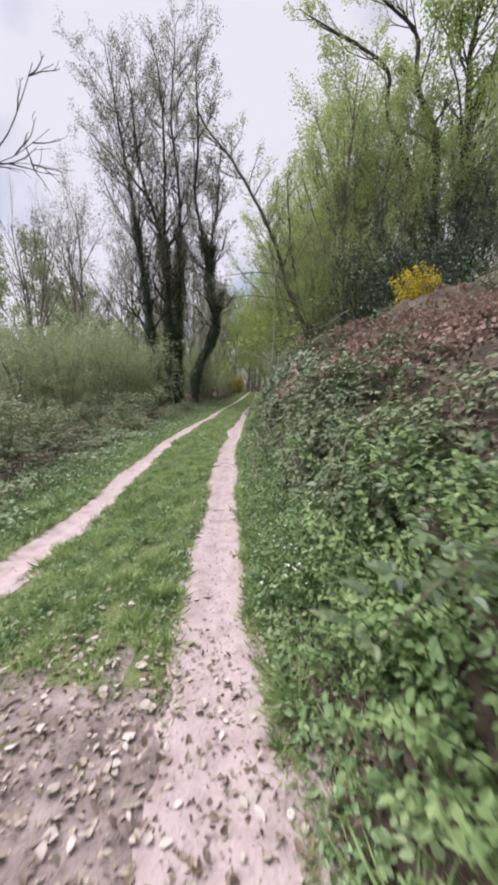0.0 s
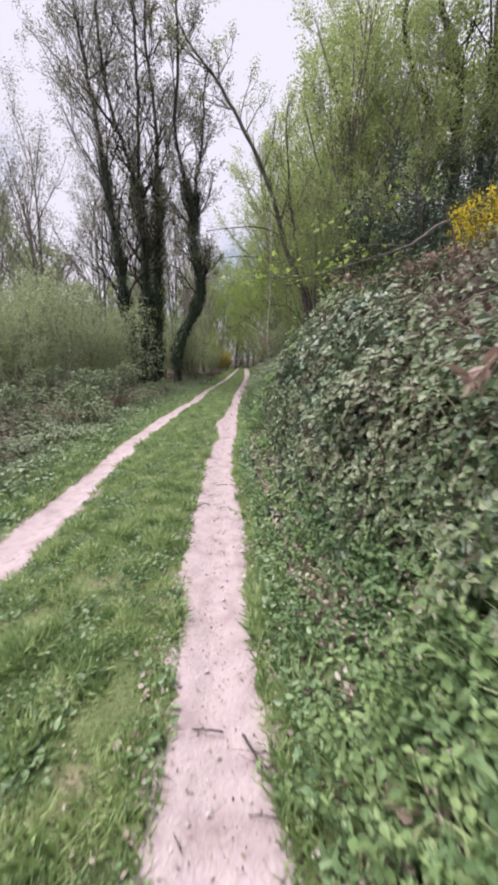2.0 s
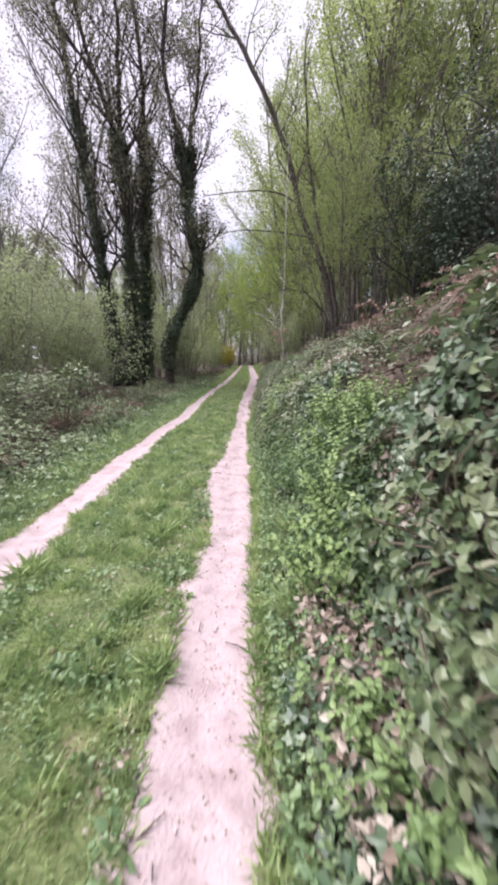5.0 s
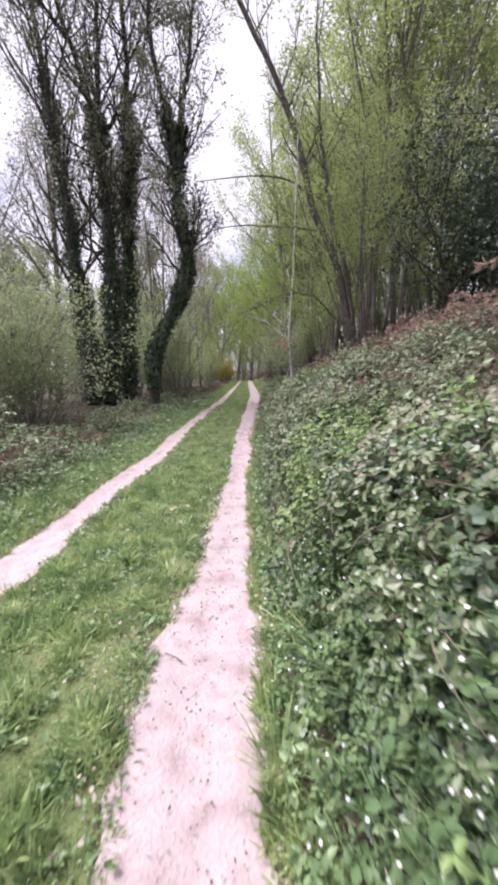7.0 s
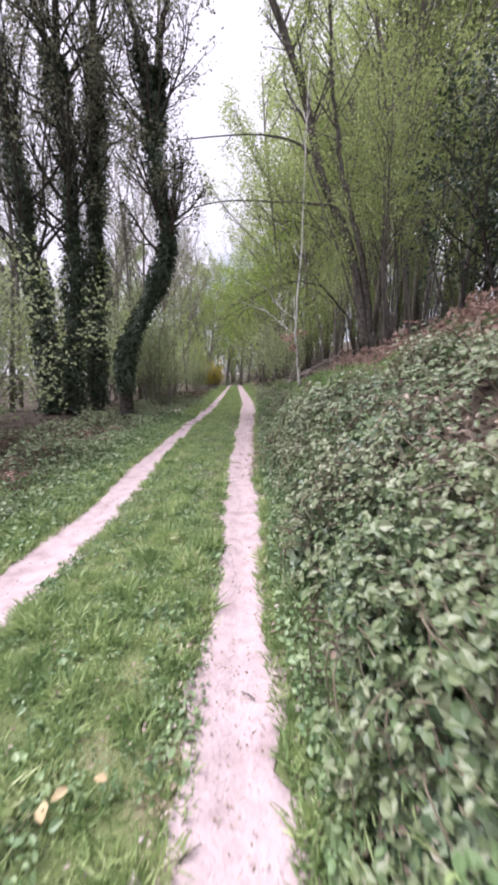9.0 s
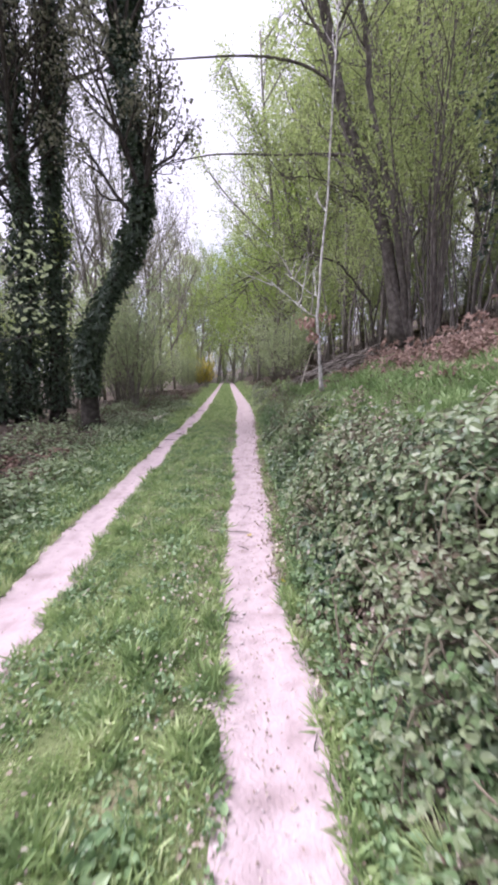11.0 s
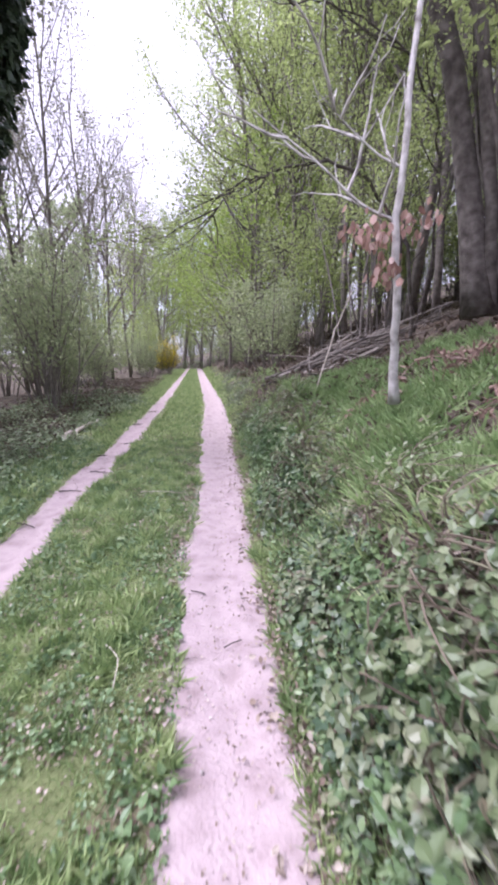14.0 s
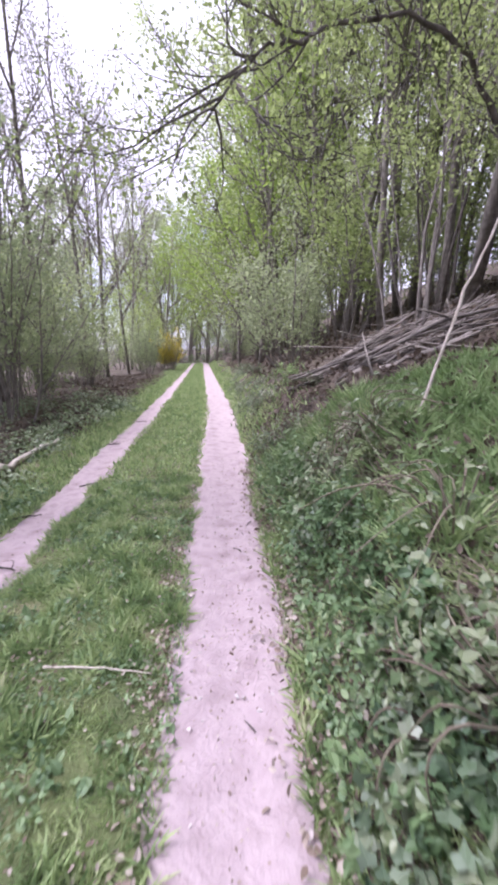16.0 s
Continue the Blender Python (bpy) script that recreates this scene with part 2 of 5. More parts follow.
def leaves(P, along, out, size, shape):
    """One leaf at each P, growing towards along, its face towards out."""
    T, Q = shape
    P = np.asarray(P, float)
    v = unit(along)
    w = unit(out - (out * v).sum(-1, keepdims=True) * v)
    u = np.cross(v, w)
    size = np.broadcast_to(np.asarray(size, float), (len(P),))
    V = P[:, None] + size[:, None, None] * (T[None, :, :1] * u[:, None] + T[None, :, 1:2] * v[:, None] + T[None, :, 2:] * w[:, None])
    F = Q[None] + (np.arange(len(P)) * len(T))[:, None, None]
    return V.reshape(-1, 3), F.reshape(-1, 3)


def rand_dirs(rng, n, up=0.0):
    d = rng.normal(size=(n, 3))
    d[:, 2] += up
    return unit(d)


# ---------------------------------------------------------------- the lie of the land
R_Y = np.array([-8, 0, 1.5, 2.3, 3.1, 4.6, 5.1, 6.4, 7.1, 8.4, 9.6, 10.6, 11.8, 13.2, 15, 17.2, 18.4, 19.4, 21, 22.8, 23.4, 24.7, 26.5, 32, 36, 44, 60, 90])
R_C = np.array([.85, .58, .49, .35, .28, .185, .14, .065, -.005, -.065, -.08, -.05, -.125, -.09, -.07, -.03, -.05, .01, .06, .115, .16, .235, .29, .46, .44, .36, .25, .2])
L_Y = np.array([-8, 0, 3, 5, 8, 10, 11.6, 13, 15, 17, 21, 25, 28, 31, 36, 44, 60, 90])
L_C = np.array([-1.4, -1.39, -1.46, -1.46, -1.68, -1.76, -1.76, -1.80, -1.70, -1.58, -1.55, -1.45, -1.30, -1.22, -1.16, -1.10, -1.0, -1.0])
H_Y = np.array([-8, 0, 3.1, 4.4, 5.5, 6.6, 7.3, 8.2, 8.8, 9.5, 10.5, 12, 14, 17, 20, 23, 27, 32, 45, 90])
H_H = np.array([.9, .95, 1.1, 1.36, 1.45, 1.55, 1.66, 1.76, 1.55, 1.0, .92, 1.05, .97, 1.05, .92, .85, .82, .7, .6, .5])
S_Y = np.array([-8, 0, 3.1, 4.4, 5.5, 6.6, 7.3, 8.2, 8.8, 9.5, 11, 12, 17, 21, 24, 30, 45, 90])
S_X = np.array([1.5, 1.4, 1.24, 1.44, 1.21, 1.14, 1.09, 1.06, 1.0, .98, .95, .99, 1.1, 1.05, 1.25, 1.5, 1.9, 2.0])
# the steep face of the mound: where it starts, and how upright it is
V_Y = np.array([-8, 0, 3.1, 4.4, 5.5, 6.6, 7.3, 8.2, 8.8, 9.5, 10.5, 19, 21, 26, 30, 90])
V_X = np.array([1.0, 1.0, .90, 1.0, .88, .80, .78, .72, .66, .62, .52, .6, .66, .75, .8, .8])
V_W = np.array([.2, .35, .9, .9, 1, 1, 1, 1, 1, .7, .25, .2, .8, .75, .3, 0])
K_Y = np.array([-8, 0, 5, 8, 10.3, 13, 15, 18, 25, 30, 90])
K_S = np.array([.45, .47, .45, .47, .42, .6, .5, .42, .38, .36, .36])


def c_right(y):
    return np.interp(y, R_Y, R_C) + 0.008 * np.sin(y * 1.9)


def c_left(y):
    return np.interp(y, L_Y, L_C) + 0.02 * np.sin(y * 1.4 + 2)


def w_right(y):
    bump = 0.03 * np.exp(-((y - 6.8) / 1.2) ** 2) + 0.06 * np.exp(-((y - 12) / 0.9) ** 2) - 0.05 * np.exp(-((y - 15.2) / 1.8) ** 2)
    return 0.235 + 0.012 * np.sin(y * 2.3) + 0.07 * np.exp(-np.clip(y, 0, 99) / 1.6) + bump + 0.03 * np.clip((y - 17) / 2, 0, 1) + 0.07 * np.clip((y - 20) / 8, 0, 1)


def w_left(y):
    return 0.245 + 0.02 * np.sin(y * 2.0 + 1)


def foot(y):
    return c_right(y) + 0.36


def wave(x, y, s, seed):
    """Smooth, aperiodic unevenness of about -1 to 1, of length s."""
    r = np.random.default_rng(seed)
    o = 0
    for i in range(7):
        a, k, p = r.uniform(0, 2 * np.pi), r.uniform(0.6, 1.8) * 2 * np.pi / s, r.uniform(0, 6.3)
        o = o + np.sin((x * np.cos(a) + y * np.sin(a)) * k + p)
    return o / 3.5


def land(x, y):
    """Height of the ground."""
    x, y = np.asarray(x, float), np.asarray(y, float)
    xf, xs, hs, k = foot(y), np.interp(y, S_Y, S_X), np.interp(y, H_Y, H_H), np.interp(y, K_Y, K_S)
    u = np.clip((x - xf) / (xs - xf), 0, 1)
    xt, steep = np.interp(y, V_Y, V_X), np.interp(y, V_Y, V_W)
    xt = np.minimum(np.maximum(xt, xf + 0.1), xs - 0.12)
    a, b = np.clip((x - xf) / (xt - xf), 0, 1), np.clip((x - xt) / (xs - xt), 0, 1)
    verge = 0.26 * a
    upright = verge + (hs - 0.26) * (0.75 * b + 0.25 * b * b * (3 - 2 * b))
    face = (1 - steep) * hs * (0.35 * u + 0.65 * u * u * (3 - 2 * u)) + steep * upright
    d = np.maximum(x - xs, 0)
    up = k * np.minimum(d, 3) + 0.33 * np.clip(d - 3, 0, 30) + 0.05 * np.clip(d - 33, 0, 60)
    rough = np.clip((x - xf) / 0.5, 0, 1)
    z = face + up + rough * (0.10 * wave(x, y, 0.8, 1) + 0.12 * wave(x, y, 2.6, 2))
    cl, cr = c_left(y), c_right(y)
    left = np.clip((cl - 0.4 - x) / 0.8, 0, 1)
    z = z + left * (0.10 + 0.06 * wave(x, y, 1.7, 3)) - 0.03 * np.clip(-x - 8, 0, 60)
    mid = np.clip((x - cl) / np.maximum(cr - cl, 0.2), 0, 1)
    z = z + 0.045 * np.sin(np.pi * mid) - 0.05 * np.clip((cr - x) / np.maximum(cr - cl, 0.2), 0, 1)
    return z


def slope_normal(x, y):
    e = 0.05
    return unit(np.stack([(land(x - e, y) - land(x + e, y)) / (2 * e), (land(x, y - e) - land(x, y + e)) / (2 * e), np.ones_like(x)], -1))


def on_land(x, y, dz=0.0):
    return np.stack([x, y, land(x, y) + dz], -1)


# ---------------------------------------------------------------- ground and wheel tracks
gx = np.concatenate([[-900, -400, -180, -90, -55], np.arange(-36, -6, 0.9), np.arange(-6, -2.6, 0.25), np.arange(-2.6, 5, 0.08), np.arange(5, 14, 0.4),
                     np.arange(14, 40, 2.0), [60, 110, 240, 900]])
gy = np.concatenate([[-900, -300, -100, -40, -20, -10, -6], np.arange(-4, 30, 0.11), np.arange(30, 60, 0.5), np.arange(60, 130, 3.5), [150, 240, 500, 900]])
GX, GY = np.meshgrid(gx, gy)
GV = np.stack([GX, GY, land(GX, np.clip(GY, -8, 130))], -1).reshape(-1, 3)
nx, ny = len(gx), len(gy)
q = (np.arange(ny - 1)[:, None] * nx + np.arange(nx - 1)[None]).ravel()
ground = part("ground", (GV, np.stack([q, q + 1, q + nx + 1, q + nx], -1)), M_SOIL, smooth=True)
ground.data.materials.append(M_TURF)
ground.data.materials.append(M_DIRT)
fx, fy = GV[q][:, 0] + 0.04, GV[q][:, 1] + 0.05
turf = (fx > c_left(fy) - 1.1 + 0.3 * wave(fx, fy, 1.1, 70)) & (fx < foot(fy) + 0.05 + 0.12 * wave(fx, fy, .7, 71)) & (fy > 1.9 + 0.35 * wave(fx, fy, .6, 40)) & (fy < 66)
bare = (fx > c_left(fy) - .7) & (fx < foot(fy) + 0.02) & (fy <= 1.9 + 0.35 * wave(fx, fy, .6, 40)) & (fy > -20)
ground.data.polygons.foreach_set("material_index", np.where(turf, 1, np.where(bare, 2, 0)).astype(np.int32))
tagged(ground, "dark humus soil of a wooded slope beside a track", "ground", kind="structure")


def wheel_track(name, centre, half, y0, y1, label):
    ys = np.arange(y0, y1, 0.05)
    s = np.linspace(-1, 1, 15)
    r = np.random.default_rng(5 + len(name))
    edge = np.convolve(r.normal(size=(len(ys) + 6)), np.ones(4) / 4, "same")[3:-3] * 0.05
    edge2 = np.convolve(r.normal(size=(len(ys) + 6)), np.ones(4) / 4, "same")[3:-3] * 0.05
    w = half(ys)[:, None] * s[None] + np.where(s > 0, edge[:, None], edge2[:, None]) * np.abs(s)[None] ** 3
    X = centre(ys)[:, None] + w
    Y = np.repeat(ys[:, None], len(s), 1)
    Y = Y + r.uniform(-.24, .24, len(s))[None] * np.exp(-(ys - y0) / .3)[:, None]
    Z = land(X, Y) + 0.012 - 0.012 * np.abs(s)[None] ** 4 - 0.012 * np.exp(-(s / 0.45) ** 2)[None] + 0.003 * wave(X, Y, 0.3, 9) + 0.005
    V = np.stack([X, Y, Z], -1).reshape(-1, 3)
    k = (np.arange(len(ys) - 1)[:, None] * len(s) + np.arange(len(s) - 1)[None]).ravel()
    return tagged(part(name, (V, np.stack([k, k + 1, k + len(s) + 1, k + len(s)], -1)), M_TRACK, smooth=True), label, "dirt track", kind="structure")


wheel_track("road_right", c_right, w_right, -3, 66, "worn pinkish bare earth wheel track through grass")
wheel_track("road_left", c_left, w_left, -3, 66, "pale bare earth wheel track beside a mown verge")


# ---------------------------------------------------------------- grass (uncountable)
def scatter(rng, n, x0, x1, y0, y1):
    return rng.uniform(x0, x1, n), rng.uniform(y0, y1, n)


def grass_stuff(name, x, y, h, lean, label, mat=None, width=1.0):
    rng = np.random.default_rng(len(x))
    n = len(x)
    along = unit(np.stack([rng.normal(0, lean * 1.35, n), rng.normal(0, lean * 1.35, n), np.ones(n)], -1))
    a = rng.uniform(0, 2 * np.pi, n)
    out = np.stack([np.cos(a), np.sin(a), np.full(n, 0.2)], -1)
    shape = (BLADE[0] * np.array([width, 1, 1]), BLADE[1])
    ob = part(name, leaves(on_land(x, y, -0.004), along, out, h, shape), mat or M_GRASS)
    return tagged(ob, label, "grass", kind="stuff")


def tuftiness(x, y):
    return np.clip(0.55 + 0.45 * wave(x, y, 0.35, 21) + 0.25 * wave(x, y, 1.4, 22), 0.08, 1.4)


def median_points(rng, n, y0, y1):
    y = rng.uniform(y0, y1, n)
    a, b = c_left(y) + w_left(y) - 0.05, c_right(y) - w_right(y) + 0.05
    return a + (b - a) * rng.uniform(0, 1, n), y


r = np.random.default_rng(31)
mx, my = median_points(r, 215000, 1.2, 27)
keep = (r.uniform(size=len(mx)) < np.clip((my - 1.5 + 0.25 * wave(mx, my, .5, 40)) / 0.7, 0.02, 1)) & (r.uniform(size=len(mx)) < 0.6 + tuftiness(mx, my))
mx, my = mx[keep], my[keep]
grass_stuff("grass_strip", mx, my, (0.03 + 0.075 * tuftiness(mx, my) ** 1.6) * r.uniform(0.6, 1.4, len(mx)), 0.7, "short green grass strip between the wheel tracks", width=1.3)
mx, my = median_points(r, 30000, 27, 62)
grass_stuff("grass_strip_far", mx, my, r.uniform(0.05, 0.11, len(mx)), 0.5, "short green grass strip further along the track", width=2.4)
vy = r.uniform(-1, 27, 80000)
vx = c_left(vy) - w_left(vy) + 0.05 - np.abs(r.normal(0, 0.52, len(vy)))
grass_stuff("grass_verge", vx, vy, (0.035 + 0.07 * tuftiness(vx, vy)) * r.uniform(0.6, 1.5, len(vx)), 0.5, "green grass verge along the wheel track", width=1.4)
vy = r.uniform(27, 62, 16000)
vx = c_left(vy) - w_left(vy) + 0.05 - np.abs(r.normal(0, 0.45, len(vy)))
grass_stuff("grass_verge_far", vx, vy, r.uniform(0.06, 0.14, len(vx)), 0.5, "green grass verge far along the track", width=2.4)
vy = r.uniform(0.5, 27, 60000)
vx = c_right(vy) + w_right(vy) - 0.03 + np.abs(r.normal(0, 0.16, len(vy)))
grass_stuff("grass_bank_foot", vx, vy, (0.03 + 0.06 * tuftiness(vx, vy)) * r.uniform(0.6, 1.5, len(vx)), 0.6, "lush grass along the foot of the bank", width=1.2)
vy = r.uniform(27, 62, 14000)
vx = c_right(vy) + w_right(vy) + np.abs(r.normal(0, 0.35, len(vy)))
grass_stuff("grass_bank_foot_far", vx, vy, r.uniform(0.06, 0.15, len(vx)), 0.5, "grass at the foot of the far bank", width=2.4)
# green turf on the shoulder of the bank
vx, vy = scatter(r, 80000, 1.0, 3.8, 18.8, 26.8)
keep = r.uniform(size=len(vx)) < np.clip(0.3 + 0.7 * wave(vx, vy, 1.6, 23) + 0.7 * np.exp(-((vx - 1.6) / 0.8) ** 2), 0, 1)
vx, vy = vx[keep], vy[keep]
grass_stuff("grass_bank_top", vx, vy, r.uniform(0.07, 0.20, len(vx)), 0.7, "fresh grass on the top of the bank", M_LUSH, width=1.1)

# broad-leaved weeds in the turf
def weeds(name, x, y, size, label, mat, shape=ROUND, dz=0.03):
    rng = np.random.default_rng(len(x) + 3)
    n = len(x)
    out = unit(np.stack([rng.normal(0, .6, n), rng.normal(0, .6, n), np.ones(n)], -1))
    along = rand_dirs(rng, n, 0.3)
    ob = part(name, leaves(on_land(x, y, rng.uniform(0.3, 1.4, n) * dz), along, out, size, shape), mat)
    return tagged(ob, label, "weeds", kind="stuff")


mx, my = median_points(r, 90000, 1.3, 27)
keep = (wave(mx, my, 0.8, 50) + 0.5 * wave(mx, my, 0.25, 51) > -0.25) & (my > 2.0 + 0.3 * wave(mx, my, .5, 40))
mx, my = mx[keep], my[keep]
weeds("clover_strip", mx, my, 0.010 + 0.028 * r.uniform(0, 1, len(mx)) ** 2 * np.clip(1.1 + wave(mx, my, .6, 52), .1, 2), "low broad-leaved weeds growing in the grass strip", M_WEED, LEAF6)
vy = r.uniform(-1, 27, 24000)
vx = c_left(vy) - w_left(vy) - np.abs(r.normal(0, 0.6, len(vy)))
weeds("clover_verge", vx, vy, r.uniform(0.014, 0.05, len(vx)), "low broad-leaved weeds in the grass verge", M_WEED, dz=0.06)
vy = r.uniform(0, 27, 22000)
vx = c_right(vy) + w_right(vy) + 0.05 + np.abs(r.normal(0, 0.18, len(vy)))
weeds("weeds_bank_foot", vx, vy, r.uniform(0.015, 0.05, len(vx)), "leafy green weeds at the foot of the bank", M_WEED, LEAF6, dz=0.09)

# leaf litter (uncountable) on the bank, the woodland floor and the start of the path
def litter(name, x, y, size, label, mat=M_LITTER, lift=0.012, tilt=0.5):
    rng = np.random.default_rng(len(x) + 5)
    n = len(x)
    out = unit(slope_normal(x, y) + rng.normal(0, tilt, (n, 3)))
    along = rand_dirs(rng, n)
    ob = part(name, leaves(on_land(x, y, lift * rng.uniform(0.2, 2, n)), along, out, size, LEAF6), mat)
    return tagged(ob, label, "leaf litter", kind="stuff")


ly = r.uniform(-1, 30, 60000)
lx = foot(ly) + np.abs(r.normal(0.35, 1.5, len(ly)))
litter("bank_litter", lx, ly, r.uniform(0.015, 0.06, len(lx)), "brown and grey dead leaves lying on the bank", M_LITTERD, lift=0.03)
lx, ly = scatter(r, 9000, -1.9, 0.95, 0.3, 2.3)
keep = r.uniform(size=len(lx)) < np.clip(1.2 - (ly - 1.2) * 0.9 - np.abs(lx + 0.3) * 0.2 + 0.5 * wave(lx, ly, .4, 60), 0.05, 1)
lx, ly = lx[keep][:4200], ly[keep][:4200]
litter("path_litter", lx, ly, r.uniform(0.02, 0.05, len(lx)), "trodden crumbs of dry leaves on bare earth", lift=0.008, tilt=0.3)
ly = r.uniform(-1, 45, 26000)
lx = c_left(ly) - 0.9 - np.abs(r.normal(0, 1.8, len(ly)))
litter("wood_litter", lx, ly, r.uniform(0.03, 0.09, len(lx)), "brown dead leaves under the scrub", M_LITTERD, lift=0.02)
lx, ly = scatter(r, 26000, 1.5, 13, 24, 50)
litter("slope_litter", lx, ly, r.uniform(0.05, 0.13, len(lx)), "grey-brown dead leaves on the wooded slope", M_LITTERD, lift=0.03)
ey = np.concatenate([r.uniform(1.5, 27, 5200), r.uniform(18, 27, 3500)])
ex = c_right(ey) + np.where(r.uniform(size=len(ey)) < 0.7, 1, -1) * (w_right(ey) + np.abs(r.normal(0, 0.07, len(ey))))
litter("edge_litter", ex, ey, r.uniform(0.012, 0.04, len(ex)), "small dead leaves along the edge of the wheel track", lift=0.015)
re_ = np.random.default_rng(717)
ey = re_.uniform(18.5, 27.5, 5200)
ex = c_right(ey) + w_right(ey) + re_.normal(0.05, 0.09, len(ey)) + .05 * wave(ex[0] + 0 * ey, ey, .5, 63)
litter("verge_litter", ex, ey, re_.uniform(0.014, 0.045, len(ex)), "pale and pinkish dead leaves heaped along the track edge", lift=0.03, tilt=0.6)
ly = np.concatenate([r.uniform(6.0, 9.2, 11000), r.uniform(3.0, 6.0, 6000)])
lx = foot(ly) + (np.interp(ly, S_Y, S_X) - foot(ly)) * r.uniform(.15, .9, len(ly))
litter("undercut_litter", lx, ly, r.uniform(0.015, 0.055, len(lx)), "brown and cream dead leaves clinging to the steep bank", lift=0.10, tilt=0.8)
cy = np.concatenate([r.uniform(0.8, 28, 9000), r.uniform(-1, 34, 3600)])
cx = np.where(np.arange(len(cy)) < 9000, c_right(cy) + r.normal(0, .16, len(cy)), c_left(cy) + r.normal(0, .16, len(cy)))
litter("track_crumbs", cx, cy, r.uniform(0.005, 0.018, len(cx)), "brown crumbs of leaf and bark on the wheel tracks", lift=0.016, tilt=0.5)
for nm, n, x0, x1, y0, y1 in (("bracken_litter_slope", 24000, 1.9, 7.5, 14.8, 24.0), ("bracken_litter_bank", 5000, 1.9, 3.8, 3.6, 5.6), ("bracken_litter_top", 3000, 1.4, 2.6, 7.2, 9.0)):
    lx, ly = scatter(r, n, x0, x1, y0, y1)
    ex_, ey_ = (lx - (x0 + x1) / 2) / (x1 - x0) * 2, (ly - (y0 + y1) / 2) / (y1 - y0) * 2
    ok = ex_ ** 2 + ey_ ** 2 < 0.8 + 0.4 * wave(lx, ly, 1.0, 80)
    litter(nm, lx[ok], ly[ok], r.uniform(0.03, 0.10, ok.sum()), "pinkish-brown broken bracken covering the slope", M_RUST, lift=0.05, tilt=0.6)
# straw, dead leaf and bleached stalk bits in the grass strip, thicker further on
rs_ = np.random.default_rng(811)
sy = np.concatenate([rs_.uniform(2.2, 27, 9000), rs_.uniform(16.5, 27.5, 9000)])
sx = c_left(sy) + w_left(sy) + (c_right(sy) - w_right(sy) - c_left(sy) - w_left(sy)) * rs_.uniform(0, 1, len(sy)) ** .8
ok = rs_.uniform(size=len(sx)) < np.clip(.35 + .7 * wave(sx, sy, .9, 85), .05, 1)
litter("strip_litter", sx[ok], sy[ok], rs_.uniform(.008, .026, ok.sum()), "bleached bits of dead leaf in the grass strip", M_LITTER, lift=.035, tilt=.6)
by_ = rs_.uniform(12.5, 20.5, 12000)
bx_ = foot(by_) + (np.interp(by_, S_Y, S_X) - foot(by_)) * rs_.uniform(.1, 1.3, len(by_))
ok = rs_.uniform(size=len(bx_)) < np.clip(.3 + .9 * wave(bx_, by_, .7, 86), 0, 1)
litter("clinging_litter", bx_[ok], by_[ok], rs_.uniform(.015, .05, ok.sum()), "beige dead leaves caught among the brambles on the bank", M_LITTER, lift=.10, tilt=.8)
fy_ = r.uniform(19, 27, 42000)
fx_ = foot(fy_) + (np.interp(fy_, S_Y, S_X) - foot(fy_)) * r.uniform(0, 1.1, len(fy_))
ok = r.uniform(size=len(fx_)) < np.clip(0.55 + 0.7 * wave(fx_, fy_, .7, 90), 0.1, 1)
grass_stuff("grass_bank_face", fx_[ok], fy_[ok], r.uniform(0.04, 0.13, ok.sum()), 0.8, "thin green grass growing on the face of the bank", width=.9)


# ---------------------------------------------------------------- growing things
def rot_about(d, axis, a):
    d, axis = np.asarray(d, float), unit(np.asarray(axis, float))
    return d * np.cos(a) + np.cross(axis, d) * np.sin(a) + axis * (axis @ d) * (1 - np.cos(a))


def grow(rng, p, d, length, r, level, wood, tips, kids=(5, 4), ratio=0.55, spread=0.7, wob=0.12, up=0.08, start=0.3):
    """A limb from p towards d with side limbs; tips gathers points on the last twigs and their directions."""
    n = (7, 5, 4, 3)[min(level, 3)]
    pts, d = [np.asarray(p, float)], unit(np.asarray(d, float))
    for _ in range(n):
        d = unit(d + rng.normal(0, wob, 3) + np.array([0, 0, up]))
        pts.append(pts[-1] + d * length / n)
    pts = np.array(pts)
    radii = np.linspace(r, max(r * 0.3, 0.004), n + 1)
    wood.append(tube(pts, radii, (7, 5, 4, 3)[min(level, 3)], cap=level < 2))
    if level >= len(kids):
        for f in np.linspace(0.25, 1, 5):
            s = f * n
            i = min(int(s), n - 1)
            tips.append(np.concatenate([pts[i] + (pts[i + 1] - pts[i]) * (s - i), d]))
        return
    for k in range(kids[level]):
        f = start + (1 - start) * (k + rng.uniform(0.2, 0.9)) / kids[level]
        s = min(f, 0.99) * n
        i = int(s)
        q0 = pts[i] + (pts[i + 1] - pts[i]) * (s - i)
        t = unit(pts[i + 1] - pts[i])
        ax = unit(np.cross(t, rng.normal(size=3)))
        grow(rng, q0, rot_about(t, ax, spread * rng.uniform(0.6, 1.3)), length * ratio * (1.15 - 0.6 * f) * rng.uniform(0.8, 1.2), radii[i] * 0.6,
             level + 1, wood, tips, kids, ratio, spread, wob * 1.2, up, start * 0.7)


def foliage(rng, tips, n, size, jitter, shape=LEAF4, droop=0.2):
    T = np.array(tips)
    k = rng.integers(0, len(T), n)
    P = T[k, :3] + rng.normal(0, jitter, (n, 3))
    along = unit(T[k, 3:] * 0.6 + rng.normal(0, 0.6, (n, 3)) - np.array([0, 0, droop]))
    return leaves(P, along, rand_dirs(rng, n, 0.5), rng.uniform(0.6, 1.35, n) * size, shape)


